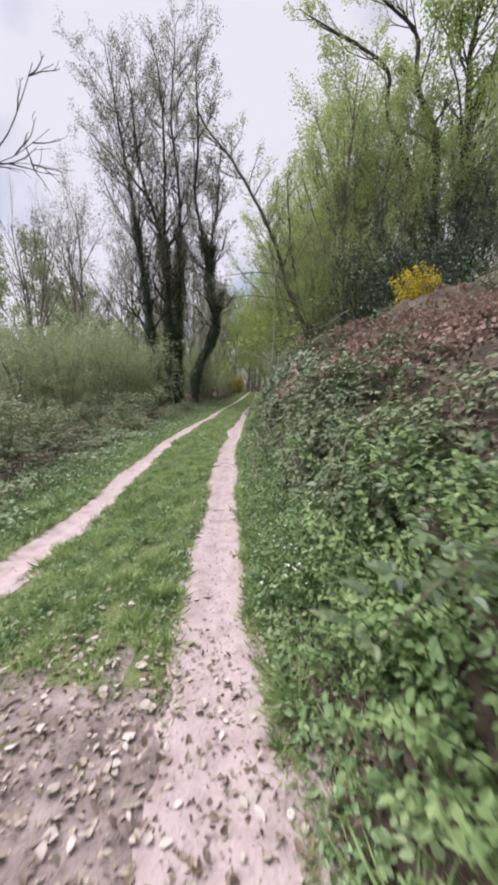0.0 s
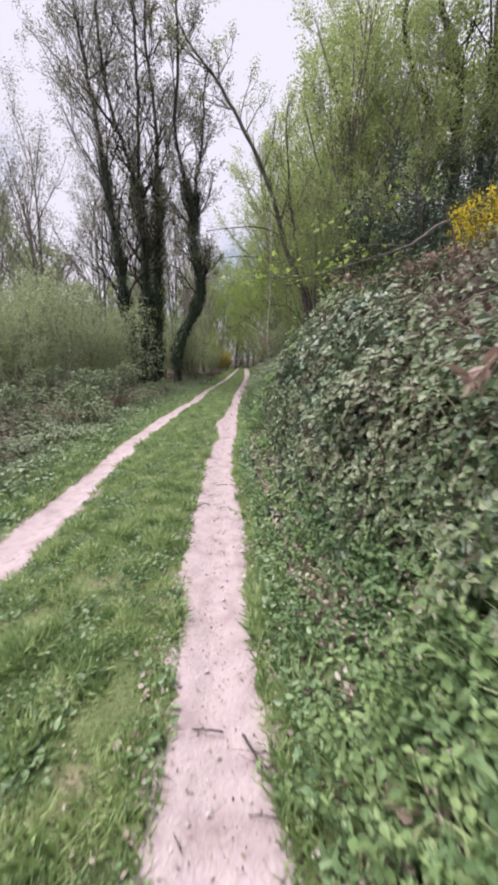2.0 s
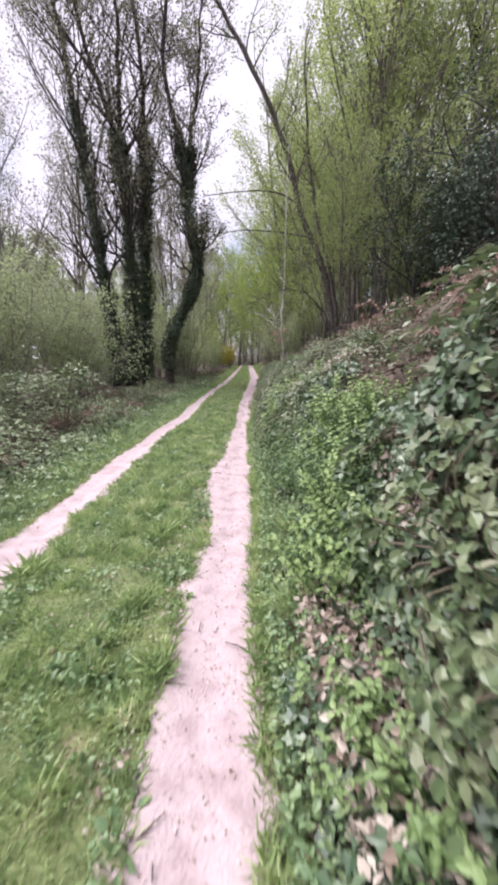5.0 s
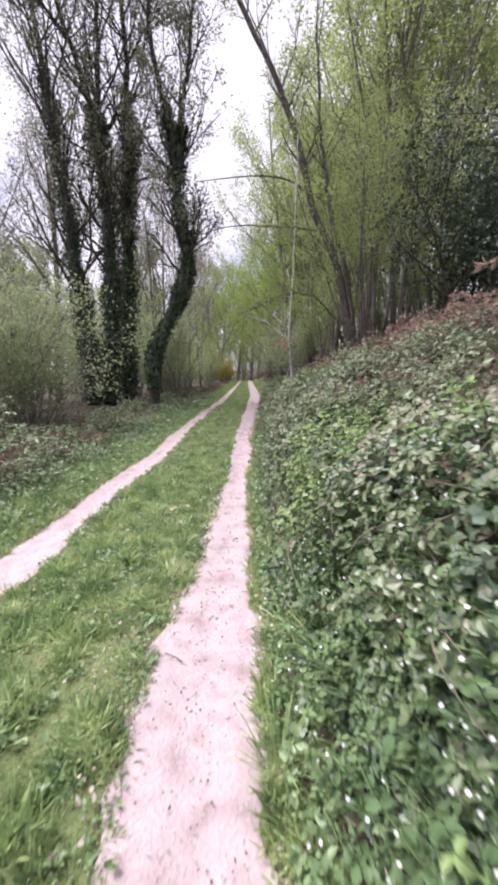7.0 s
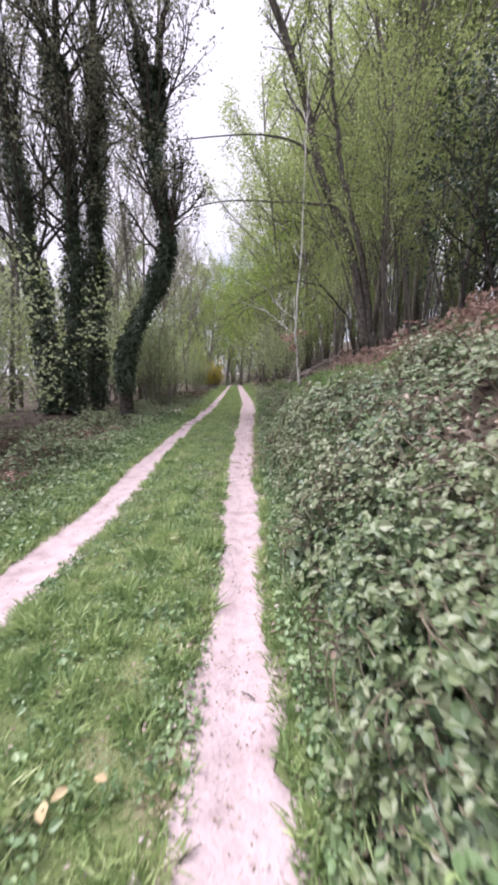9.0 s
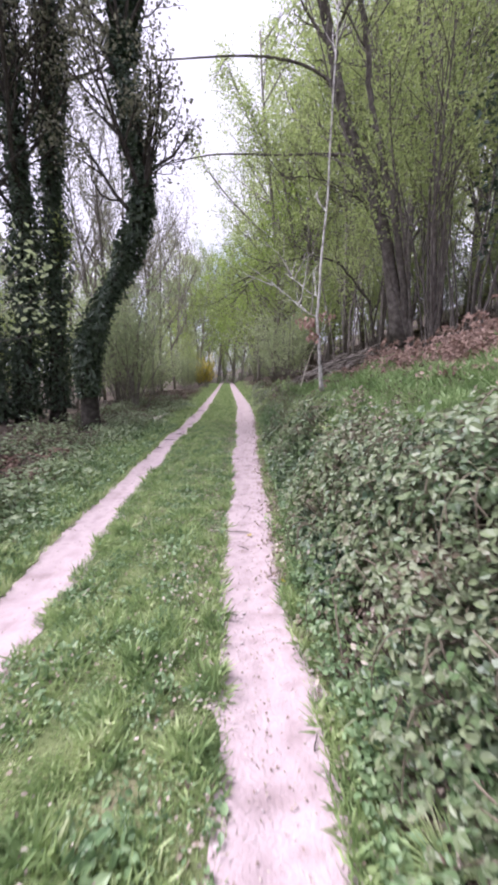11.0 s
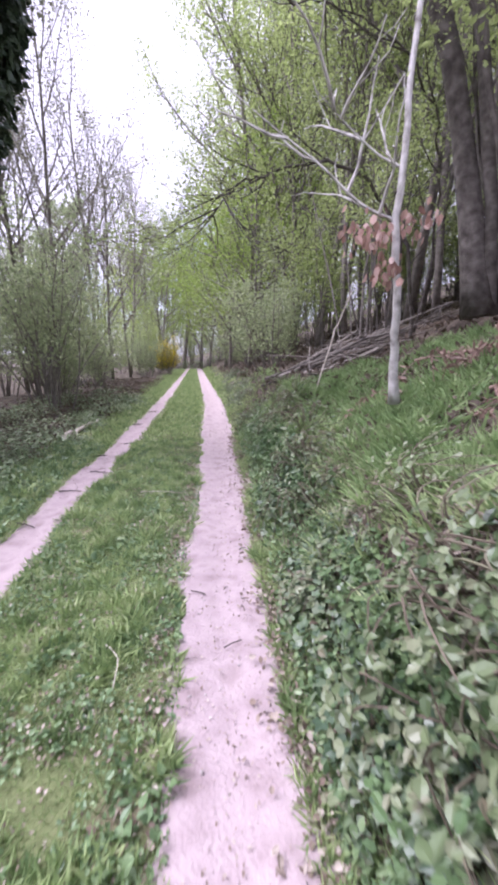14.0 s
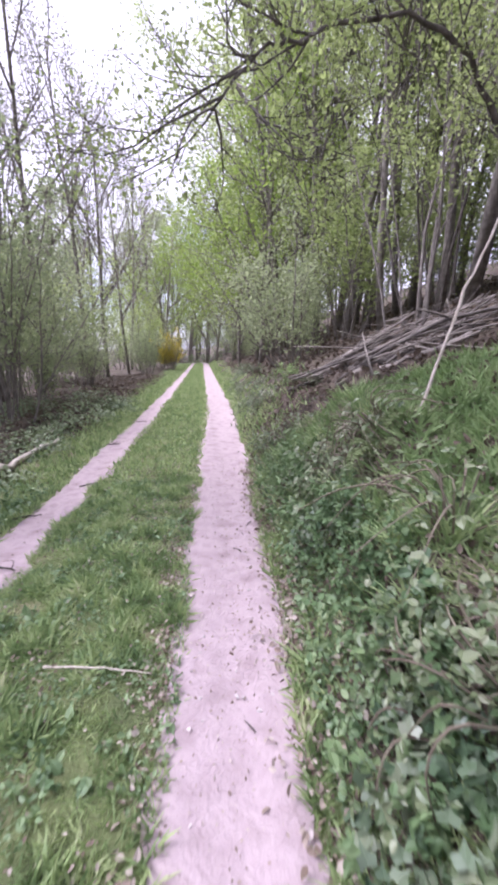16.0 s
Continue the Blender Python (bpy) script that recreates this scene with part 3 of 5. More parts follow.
def side_limbs(rng, pts, radii, zmin, count, length, wood, tips, kids=(4, 3), tilt=0.8, up=0.12, spread=0.6, ratio=0.55):
    ok = [i for i in range(len(pts) - 1) if pts[i][2] > zmin]
    for k in range(count):
        i = ok[int(rng.integers(0, len(ok)))]
        t = unit(pts[i + 1] - pts[i])
        a = rng.uniform(0, 2 * np.pi)
        d = unit(t * np.cos(tilt) + np.array([np.cos(a), np.sin(a), 0.1]) * np.sin(tilt))
        one = []
        grow(rng, pts[i], d, length * rng.uniform(0.6, 1.2), max(radii[i] * 0.4, 0.014), 1, one, tips, (0,) + kids, ratio, spread, 0.14, up, 0.25)
        wood.append(join(one))


def ivy_coat(rng, pts, radii, z0, z1, n, size, thick):
    i0 = [i for i in range(len(pts) - 1) if z0 <= pts[i][2] <= z1]
    n = max(40, int(n * len(i0) / 18))
    k = np.array(i0)[rng.integers(0, len(i0), n)]
    f = rng.uniform(0, 1, n)[:, None]
    c = pts[k] * (1 - f) + pts[k + 1] * f
    a = rng.uniform(0, 2 * np.pi, n)
    out = np.stack([np.cos(a), np.sin(a), np.zeros(n)], -1)
    lump = 0.55 + 0.45 * np.sin(c[:, 2] * 2.3 + 3 * np.sin(a * 2 + c[:, 2])) 
    P = c + out * (radii[k] * 0.9 + thick * lump * rng.uniform(0.05, 1, n) ** 0.7)[:, None]
    along = unit(out * 0.5 + np.array([0, 0, -0.7]) + rng.normal(0, 0.4, (n, 3)))
    return leaves(P, along, out + rng.normal(0, 0.35, (n, 3)), rng.uniform(0.6, 1.4, n) * size, LEAF4)


def stem_tree(name, seed, stems, r0, r1, label, category, bark, leafmat, limbs=14, limb_len=3.0, leaf_n=2500, leaf_size=0.09, zmin=3.0,
              ivy=0, ivy_z=(0.2, 9), ivy_thick=0.28, extra=(), jitter=0.12, group="", sub_kids=(4, 3), shape=LEAF4, uneven=0.025):
    """A tree along measured stems: trunk, limbs, ivy and leaves are its parts."""
    rng = np.random.default_rng(seed)
    t = thing(name, label, category, group)
    wood, tips, coats, trunks = [], [], [], []
    for s, ctrl in enumerate(stems):
        pts = smooth_path(ctrl, 30)
        pts[2:-1] += rng.normal(0, uneven, (27, 3))
        k = 1.0 if s == 0 else 0.6
        radii = np.linspace(r0 * k, r1, 30)
        if ctrl[0][2] < 3 and s == 0:
            radii[:3] *= np.array([1.5, 1.25, 1.1])
        trunks.append(tube(pts, radii, 9))
        side_limbs(rng, pts, radii, zmin, max(2, int(limbs * (1 if s == 0 else 0.5))), limb_len, wood, tips, sub_kids)
        one = []
        grow(rng, pts[-1], pts[-1] - pts[-3], limb_len * 0.8, r1, 1, one, tips, (0,) + sub_kids, 0.6, 0.5, 0.1, 0.1, 0.2)
        wood.append(join(one))
        if ivy and pts[1][2] < ivy_z[1]:
            coats.append(ivy_coat(rng, pts, radii, max(ivy_z[0], pts[0][2]), ivy_z[1], int(ivy * k), 0.10, ivy_thick))
    for ctrl, r in extra:
        pts = smooth_path(ctrl, 16)
        wood.append(tube(pts, np.linspace(r, r * 0.3, 16), 5))
        side_limbs(rng, pts, np.linspace(r, r * 0.3, 16), -99, 5, 0.7, wood, tips, (2,), 0.9, 0.0)
    for k in trunks:
        part("trunk", k, bark, t, smooth=True)
    for k in wood:
        part("limb", k, bark, t)
    if leaf_n:
        part("crown", foliage(rng, tips, leaf_n, leaf_size, jitter, shape), leafmat, t)
    if ivy:
        part("ivy", join(coats), M_TREEIVY, t, "dark glossy ivy clinging to the stem")
    return t


# ---------------------------------------------------------------- the trees that stand out
IVY_LABEL = "tall ivy-clad tree with thin young leaves beside the track"
stem_tree("ivy_tree", 1, [[(-3.6, 25.7, -.15), (-3.58, 25.7, 1.6), (-3.3, 25.7, 2.7), (-2.4, 25.7, 4.2), (-2.15, 25.7, 5.7), (-2.4, 25.8, 7.6), (-2.7, 26, 10.2), (-3.2, 26, 13), (-2.9, 26, 16), (-2.9, 26, 19)],
                          [(-2.45, 25.9, 8.2), (-2.2, 26, 10.5), (-1.9, 26, 12), (-1.7, 26, 14)]], .19, .05, "ivy-clad tree with a crooked stem bending over the verge", "tree", M_BARK, M_BUD,
          34, 2.4, 13000, .085, 4.5, 13000, (.3, 10), .24, sub_kids=(4, 4))
stem_tree("ivy_tree", 2, [[(-6.3, 26.5, -.15), (-6.35, 26.5, 2.5), (-6.5, 26.5, 4.7), (-6.85, 26.5, 8.7), (-7.2, 26.5, 12.4), (-7.6, 26.5, 15.5), (-8.0, 26.5, 18.5)]], .2, .05, IVY_LABEL, "tree", M_BARK, M_BUD,
          48, 4.0, 14000, .085, 4, 13000, (.2, 12), .34, group="ivy-clad trees", sub_kids=(4, 4))
stem_tree("ivy_tree", 3, [[(-5.85, 27, -.15), (-5.6, 27, 2.7), (-5.4, 27, 5.6), (-5.5, 27, 9.8), (-6.1, 27, 12.6), (-6.9, 27, 15.5), (-7.1, 27, 19.0)],
                          [(-5.55, 27, 10), (-5.4, 27, 12.4), (-5.2, 27, 16), (-5.3, 27, 20)]], .21, .045, IVY_LABEL, "tree", M_BARK, M_BUD, 42, 3.4, 14000, .085, 5, 14000, (.2, 11), .36, group="ivy-clad trees", sub_kids=(4, 4))
stem_tree("ivy_tree", 4, [[(-5.2, 27.6, -.1), (-5.0, 27.6, 3.5), (-4.8, 27.6, 7), (-4.6, 27.6, 10.5), (-4.5, 27.6, 14), (-4.8, 27.6, 18), (-4.5, 27.6, 21.5)]], .19, .04, IVY_LABEL, "tree", M_BARK, M_BUD,
          44, 3.2, 14000, .085, 6, 14000, (.2, 11.5), .36, group="ivy-clad trees", sub_kids=(4, 4))
stem_tree("leaning_tree", 5, [[(4.05, 25.6, 2.1), (3.55, 25.9, 5), (2.5, 26, 7.5), (1.85, 26, 9.8), (.9, 26, 12), (-.2, 26, 13.9), (-1.2, 26, 15.4), (-2.1, 26, 16.4), (-2.7, 26, 17.4)],
                              [(4.2, 25.5, 2.1), (3.75, 25.6, 5), (3.25, 25.7, 6.6), (2.95, 25.8, 8.3), (2.7, 25.8, 10), (2.5, 25.8, 12.5)]], .155, .04,
          "slender leaning tree arching over the track from the slope", "tree", M_BARK3, M_SPRING, 22, 2.2, 6000, .085, 8.0,
          extra=[([(2.5, 26, 7.4), (2.2, 26, 7.95), (1.4, 26, 8.33), (.23, 26, 8.42), (-1.76, 26, 8.24)], .05),
                 ([(2.9, 26.2, 6.6), (2.0, 27, 7.0), (1.25, 27.6, 7.25), (.26, 28, 7.44), (-.73, 28, 7.38), (-2.1, 28, 7.06)], .045)])


def coppice(seed, bx, by, n, h, fan, label, leaf_n, name="coppice_tree", leafmat=None, rr=0.045):
    rng = np.random.default_rng(seed)
    t = thing(name, label, "tree", "coppiced trees")
    tips = []
    for i in range(n):
        a, f = rng.uniform(0, 2 * np.pi), rng.uniform(0, 1)
        x, y = bx + 0.5 * np.cos(a) * f, by + 0.5 * np.sin(a) * f
        wood = []
        grow(rng, (x, y, float(land(x, y)) - .1), (np.cos(a) * fan * f - 0.05, np.sin(a) * fan * f, 1), h * rng.uniform(0.6, 1.1), rr * rng.uniform(0.5, 1.3), 0, wood, tips, (6, 2), 0.32, 0.6, 0.06, 0.05, 0.35)
        part("stem", join(wood), M_BARK3 if seed % 2 else M_BARK2, t)
    part("crown", foliage(rng, tips, leaf_n, 0.075, 0.15), leafmat or M_SPRING, t)
    return t


COP = "many-stemmed coppiced tree with thin bare poles on the slope"
coppice(11, 4.3, 24.6, 16, 8.5, .30, COP, 8000, rr=.033)
coppice(12, 5.6, 25.6, 11, 8.0, .35, COP, 7000, rr=.033)
coppice(13, 6.9, 25.2, 9, 7.5, .35, COP, 6000, rr=.033)
coppice(14, 4.0, 30.0, 5, 7.5, .30, COP, 3000, rr=.03)
coppice(15, 5.6, 32, 6, 8.5, .30, COP, 3000, rr=.03)

birch = stem_tree("birch_tree", 21, [[(1.54, 23.1, 1.15), (1.47, 23.05, 1.6), (1.44, 23.0, 1.95), (1.38, 23.0, 2.43), (1.40, 23.0, 2.9), (1.43, 23.05, 3.4), (1.50, 23.1, 4.3), (1.53, 23.1, 5.3), (1.55, 23.1, 6.4), (1.6, 23.1, 8.2)]], .034, .010,
                  "slender pale-barked young tree with rusty dead leaves", "tree", M_BIRCH, M_SPRING, 4, .8, 90, .045, 4.0,
                  extra=[([(1.38, 23.0, 2.45), (1.15, 23.1, 2.58), (.87, 23.2, 2.85), (.53, 23.3, 3.12), (.1, 23.3, 3.40)], .013),
                         ([(1.40, 23.0, 2.78), (1.24, 23.05, 2.87), (1.03, 23.1, 3.05), (.78, 23.1, 3.25)], .010)], sub_kids=(3, 2), uneven=.006)
rb = np.random.default_rng(22)
n = 130
P = np.concatenate([rb.normal((1.22, 23.02, 2.38), (.13, .12, .06), (80, 3)), rb.normal((1.33, 23.0, 2.12), (.07, .10, .05), (30, 3)), rb.normal((1.52, 23.0, 2.45), (.06, .08, .05), (20, 3))])
part("dead_leaves", leaves(P, unit(rb.normal(0, .35, (n, 3)) - np.array([0, 0, 1])), rand_dirs(rb, n), rb.uniform(.05, .085, n), LEAF6), M_REDLEAF, birch, "curled rusty dead leaves still hanging")

# a young maple on the bank whose branch reaches over the track
rm = np.random.default_rng(23)
maple = thing("maple_sapling", "maple sapling with bright fresh leaves overhanging the track", "tree")
twigs = [smooth_path([(2.51, 7.35, float(land(2.51, 7.35)) - .1), (2.31, 7.25, 2.75), (1.86, 7.08, 2.5), (1.21, 7.0, 2.30), (1.00, 7.0, 2.24), (0.66, 7.0, 2.22), (0.43, 7.0, 2.22), (0.16, 7.0, 2.16)], 26),
         smooth_path([(1.86, 7.08, 2.5), (1.46, 7.1, 2.52), (1.05, 7.1, 2.42), (0.61, 7.1, 2.36)], 12), smooth_path([(2.31, 7.25, 2.75), (2.06, 7.0, 2.9), (1.46, 6.85, 2.75), (0.96, 6.8, 2.6)], 12)]
for i, t_ in enumerate(twigs):
    part("branch", tube(t_, np.linspace(.016 if i == 0 else .008, .003, len(t_)), 5), M_BARK2, maple)
LP = np.concatenate([t_[len(t_) // 3:] for t_ in twigs])
k = rm.integers(0, len(LP), 210)
P = LP[k] + rm.normal(0, .06, (210, 3))
part("leaves", leaves(P, unit(rm.normal(0, 1, (210, 3)) - np.array([.3, 0, .1])), rand_dirs(rm, 210, 1.5), rm.uniform(.025, .06, 210), IVY7), M_BRIGHT, maple)


# ---------------------------------------------------------------- kinds of woodland plants, built once and set out as copies
def wood_tree(name, seed, h, r, kids, leaf_n, leaf_size, bark, leafmat, label, spread=0.75, ratio=0.5, up=0.1, start=0.3, jitter=0.2):
    rng = np.random.default_rng(seed)
    t = thing(name, label, "tree", "woodland trees")
    wood, tips = [], []
    grow(rng, (0, 0, -.2), (rng.normal(0, .06), rng.normal(0, .06), 1), h, r, 0, wood, tips, kids, ratio, spread, 0.05, up, start)
    part("trunk", wood[0], bark, t, smooth=True)
    step = (len(wood) - 1) // kids[0]
    if name == "far_tree":
        part("branchwork", join(wood[1:]), bark, t)
    else:
        for i in range(1, len(wood), step):
            part("limb", join(wood[i:i + step]), bark, t)
    if leaf_n:
        part("crown", foliage(rng, tips, leaf_n, leaf_size, jitter), leafmat, t)
    return t


def scrub(name, seed, h, n, leaf_n, leaf_size, leafmat, label, fan=0.45):
    rng = np.random.default_rng(seed)
    t = thing(name, label, "bush", "scrub bushes")
    wood, tips = [], []
    for i in range(n):
        a, f = rng.uniform(0, 2 * np.pi), rng.uniform(0, 1)
        grow(rng, (0.5 * np.cos(a) * f, 0.5 * np.sin(a) * f, -.1), (np.cos(a) * fan * f, np.sin(a) * fan * f, 1), h * rng.uniform(0.55, 1.1), 0.022 * rng.uniform(.6, 1.3), 0, wood, tips, (5, 3), 0.36, 0.65, 0.09, 0.04, 0.15)
    part("stemwork", join(wood), M_BARK2, t)
    part("leaves", foliage(rng, tips, leaf_n, leaf_size, 0.16), leafmat, t)
    return t


def plant_out(proto, rng, spots, smin, smax, sink=0.05):
    """Copies of proto at the spots (x, y); the first one is the built one itself."""
    for i, (x, y) in enumerate(spots):
        s = rng.uniform(smin, smax)
        m = pose(x, y, float(land(x, min(y, 125))) - sink, rng.normal(0, 3), rng.normal(0, 3), rng.uniform(0, 360)) @ Matrix.Diagonal((s, s, s * rng.uniform(.88, 1.12), 1))
        if i == 0:
            proto.matrix_basis = m
        else:
            base = proto.matrix_basis.copy()
            proto.matrix_basis = Matrix()
            copy_thing(proto, m)
            proto.matrix_basis = base


def spots(rng, n, x0, x1, y0, y1, gap):
    got, tries = [], 0
    while len(got) < n and tries < n * 60:
        tries += 1
        x, y = rng.uniform(x0, x1), rng.uniform(y0, y1)
        if all((x - a) ** 2 + (y - b) ** 2 > gap * gap for a, b in got):
            got.append((x, y))
    return got


rw = np.random.default_rng(77)
SCRUB = "dense grey-green scrub bush with thin stems and young leaves"
sA = scrub("scrub_bush", 31, 4.2, 11, 3600, .09, M_SCRUB, SCRUB)
sB = scrub("scrub_bush", 32, 3.4, 10, 3400, .085, M_SCRUB, SCRUB, .6)
sC = scrub("scrub_bush", 33, 5.0, 10, 3800, .10, M_SPRING, "tall light green scrub bush in young leaf")
plant_out(sA, rw, [(-6.2, 21.5), (-7.6, 19.0), (-9.5, 22), (-8.3, 25), (-11, 19), (-12.5, 23), (-3.6, 30.5), (-4.6, 33), (-6.0, 31.0), (-5.2, 36), (-6.8, 35), (-10, 29), (-13, 28), (-9, 33), (-15, 24), (-16, 19)]
          + spots(rw, 16, -24, -10, 6, 46, 2.6) + [(-5.6, 19.8), (-6.6, 18.2), (-7.2, 22.8), (-8.6, 20.6), (-8.0, 17.2)], .85, 1.25)
plant_out(sB, rw, [(-5.2, 19.3), (-6.8, 17.0), (-8.8, 16.5), (-11, 15), (-4.6, 34.5), (-4.6, 38.5), (-5.0, 42), (-6.0, 41), (-13, 12), (-15, 15), (-9.8, 13.2), (-3.3, 47), (-4.2, 50), (-2.9, 52), (-18, 10)]
          + [(2.6, 33.5), (3.2, 36), (2.9, 40.5), (3.4, 44), (2.6, 47.5)] + spots(rw, 14, 9, 26, 24, 52, 3.0), .75, 1.25)
plant_out(sC, rw, [(-7.4, 28.8), (-7.0, 39), (-5.6, 45), (-8, 44), (-4.0, 56), (-6, 52), (4.5, 35), (5.4, 38), (4.0, 42), (6, 45), (3.2, 51), (7.5, 35), (8.5, 40), (2.5, 56), (-4, 64)] + [(x, 67 + rw.uniform(0, 6)) for x in np.arange(-9, 12, 1.5)] + [(9.5, 30.5), (8.0, 34.5), (11, 28), (13, 31), (10.5, 36), (13.5, 26), (16, 29), (12, 40)], .95, 1.3)

WOODL = "slender woodland tree in fresh spring leaf on the slope"
tA = wood_tree("woodland_tree", 41, 12, .11, (12, 5, 3), 5200, .12, M_BARK2, M_SPRING, WOODL, start=.28)
tB = wood_tree("woodland_tree", 42, 14, .12, (12, 5, 3), 5200, .12, M_BARK2, M_SPRING, WOODL, .6, .42, start=.34)
tC = wood_tree("woodland_tree", 43, 11, .09, (11, 4, 3), 3200, .075, M_BARK2, M_BUD, "thinly leaved young tree with fine grey twigs", .55, .42, start=.25)
tD = wood_tree("bare_tree", 44, 12, .10, (9, 5, 3), 0, .08, M_BARK2, M_BUD, "bare slender tree with upright grey twigs", .45, .45, .12, start=.3)
tE = wood_tree("green_tree", 45, 8, .09, (11, 5, 3), 4200, .11, M_BARK2, M_BRIGHT, "small tree in bright yellow-green leaf beside the track", .85, .48, .04, .12)
plant_out(tA, rw, [(8.5, 28.5), (5.5, 35.5), (7.8, 33.6), (4.6, 38.6), (3.6, 42.5), (10.2, 33), (6.4, 33), (11, 32), (9.5, 37), (13.5, 28), (7.2, 41), (5.0, 48), (12, 43), (16, 36), (4.4, 56), (9, 50), (15, 47), (19, 30)] + spots(rw, 8, 14, 34, 20, 60, 4), .85, 1.25)
plant_out(tB, rw, [(7.4, 30.2), (10, 27.5), (6.0, 37), (8.4, 45), (13, 38), (3.8, 47), (11, 55), (6.4, 60), (17, 42), (-3, 72), (3, 74), (-7, 70), (5.2, 33.8), (6.8, 36.2), (4.2, 36.8), (5.2, 42.6), (3.4, 44.8), (8.2, 31.6), (9.6, 34.2), (6.2, 47), (0.6, 69), (-1.5, 66)] + spots(rw, 8, 12, 34, 24, 62, 4), .85, 1.2)
plant_out(tC, rw, [(-5.6, 37.8), (-7.5, 33.5), (-4.8, 43.5), (-9, 38), (-11.5, 34), (-6.5, 48), (-13.5, 31), (-10, 45), (-4.5, 60), (-8, 56), (-15, 40), (-17.5, 33), (6.4, 30.4), (4.8, 39.5), (-5.0, 33.3), (-6.4, 36), (-4.6, 39.8), (-4.3, 46.5), (-5.0, 51.5), (-8.4, 41.5), (-9.8, 31), (-12, 28), (-8.8, 28.5), (-10.5, 25)], .9, 1.25)
plant_out(tD, rw, [(-13.2, 25), (-15, 27), (-19, 24), (-22, 30), (-11, 40), (-17, 21)], .8, 1.2)
plant_out(tE, rw, [(2.4, 38.5), (2.0, 44.0), (1.9, 47.5), (2.6, 41.5), (3.0, 53), (0.4, 64), (-1.4, 68), (-3.6, 62), (2.2, 50.0), (1.2, 58), (-3.2, 58.5), (3.6, 60)], 1.0, 1.4)
tF = wood_tree("woodland_tree", 47, 18, .14, (14, 5, 3), 8000, .12, M_BARK2, M_SPRING, "tall slender woodland tree in fresh leaf beside the track", .65, .40, start=.22)
plant_out(tF, rw, [(3.2, 38.5), (4.6, 35.2), (3.4, 46), (6.0, 40), (8, 37.5), (6.2, 31.5), (10.5, 30.5)], .9, 1.1)
# woods that close the view; the unseen row behind the camera is added to block light
far = [(x + rw.normal(0, 1.5), y + rw.normal(0, 2)) for y in (78, 92) for x in range(-30, 32, 5)] + [(-26 - rw.uniform(0, 12), y) for y in range(-12, 80, 5)] + [(x, -14 - rw.uniform(0, 8)) for x in range(-24, 28, 6)]
fA = wood_tree("far_tree", 46, 14, .16, (10, 4, 3), 4200, .26, M_BARK2, M_SCRUB, "distant woodland tree in thin grey-green leaf", .7, .45, start=.12, jitter=.3)
plant_out(fA, rw, far, .9, 1.3)

# big dark trees and evergreens on the upper slope
stem_tree("dark_tree", 51, [[(15.1, 30, 5.5), (15.0, 30, 10), (15.0, 30, 14.5), (15.1, 30, 19.5), (15.0, 30, 23), (15.7, 30, 26.5)]], .42, .10, "tall dark-barked tree on the upper slope", "tree", M_BARK, M_BRIGHT, 26, 5.5, 15000, .20, 11, ivy=9000, ivy_z=(5, 19), ivy_thick=.6, jitter=.4)
stem_tree("dark_tree", 52, [[(12.9, 29, 4.8), (12.75, 29, 12), (12.6, 29, 17.2), (11.2, 29, 20.6), (11, 29, 23.5), (8.8, 29, 25.5)],
                            [(12.6, 29, 12.5), (11.45, 29, 14.5), (9.4, 29, 18.7), (9.3, 29, 21.4), (7.4, 29, 23), (5.9, 29, 23.8)]], .32, .07, "dark crooked tree with bare limbs on the slope", "tree", M_BARK, M_SPRING, 18, 3.6, 6000, .14, 13, ivy=5000, ivy_z=(5, 14), ivy_thick=.4)


def evergreen(seed, x, y, h, rad, n, label):
    rng = np.random.default_rng(seed)
    t = thing("evergreen_bush", label, "bush", "evergreen bushes")
    wood, tips = [], []
    for i in range(9):
        a = rng.uniform(0, 2 * np.pi)
        px, py = x + .5 * np.cos(a), y + .5 * np.sin(a)
        grow(rng, (px, py, float(land(px, py)) - .1), (np.cos(a) * rad / h, np.sin(a) * rad / h, 1), h * rng.uniform(.6, 1.05), .06, 0, wood, tips, (8, 4), .42, .9, .08, 0.0, .08)
    part("stemwork", join(wood), M_BARK, t)
    part("leaves", foliage(rng, tips, n, .12, .22, LEAF4), M_DARKLEAF, t)


EV = "dense dark evergreen bush among the slope trees"
evergreen(61, 7.4, 23.4, 5.8, 2.2, 11000, EV)
evergreen(62, 9.4, 22.8, 6.4, 2.3, 9000, EV)
evergreen(63, 8.6, 19.8, 5.0, 2.0, 5000, EV)
evergreen(64, 11.5, 25.5, 7.0, 2.4, 6000, EV)
evergreen(66, 13.6, 27.0, 9.0, 2.6, 9000, EV)
evergreen(65, 6.0, 14.6, 1.6, .8, 1500, "low dark evergreen bush behind the bracken slope")


def gorse(seed, x, y, h, rad, n_f, label):
    rng = np.random.default_rng(seed)
    t = thing("gorse_bush", label, "bush")
    wood, tips = [], []
    for i in range(16):
        a, f = rng.uniform(0, 2 * np.pi), rng.uniform(0.1, 1)
        px, py = x + .2 * np.cos(a), y + .2 * np.sin(a)
        grow(rng, (px, py, float(land(px, py)) - .08), (np.cos(a) * f * rad / h * 1.1, np.sin(a) * f * rad / h * 1.1, 1), h * rng.uniform(.65, 1.05), .018, 0, wood, tips, (6, 4), .38, .7, .1, .05, .2)
    part("stemwork", join(wood), M_BARK2, t)
    part("spines", foliage(rng, tips, n_f // 2, .06, .07), M_GORSEG, t)
    part("blossom", foliage(rng, tips, n_f, .05, .06), M_GORSE, t, "bright yellow gorse flowers")


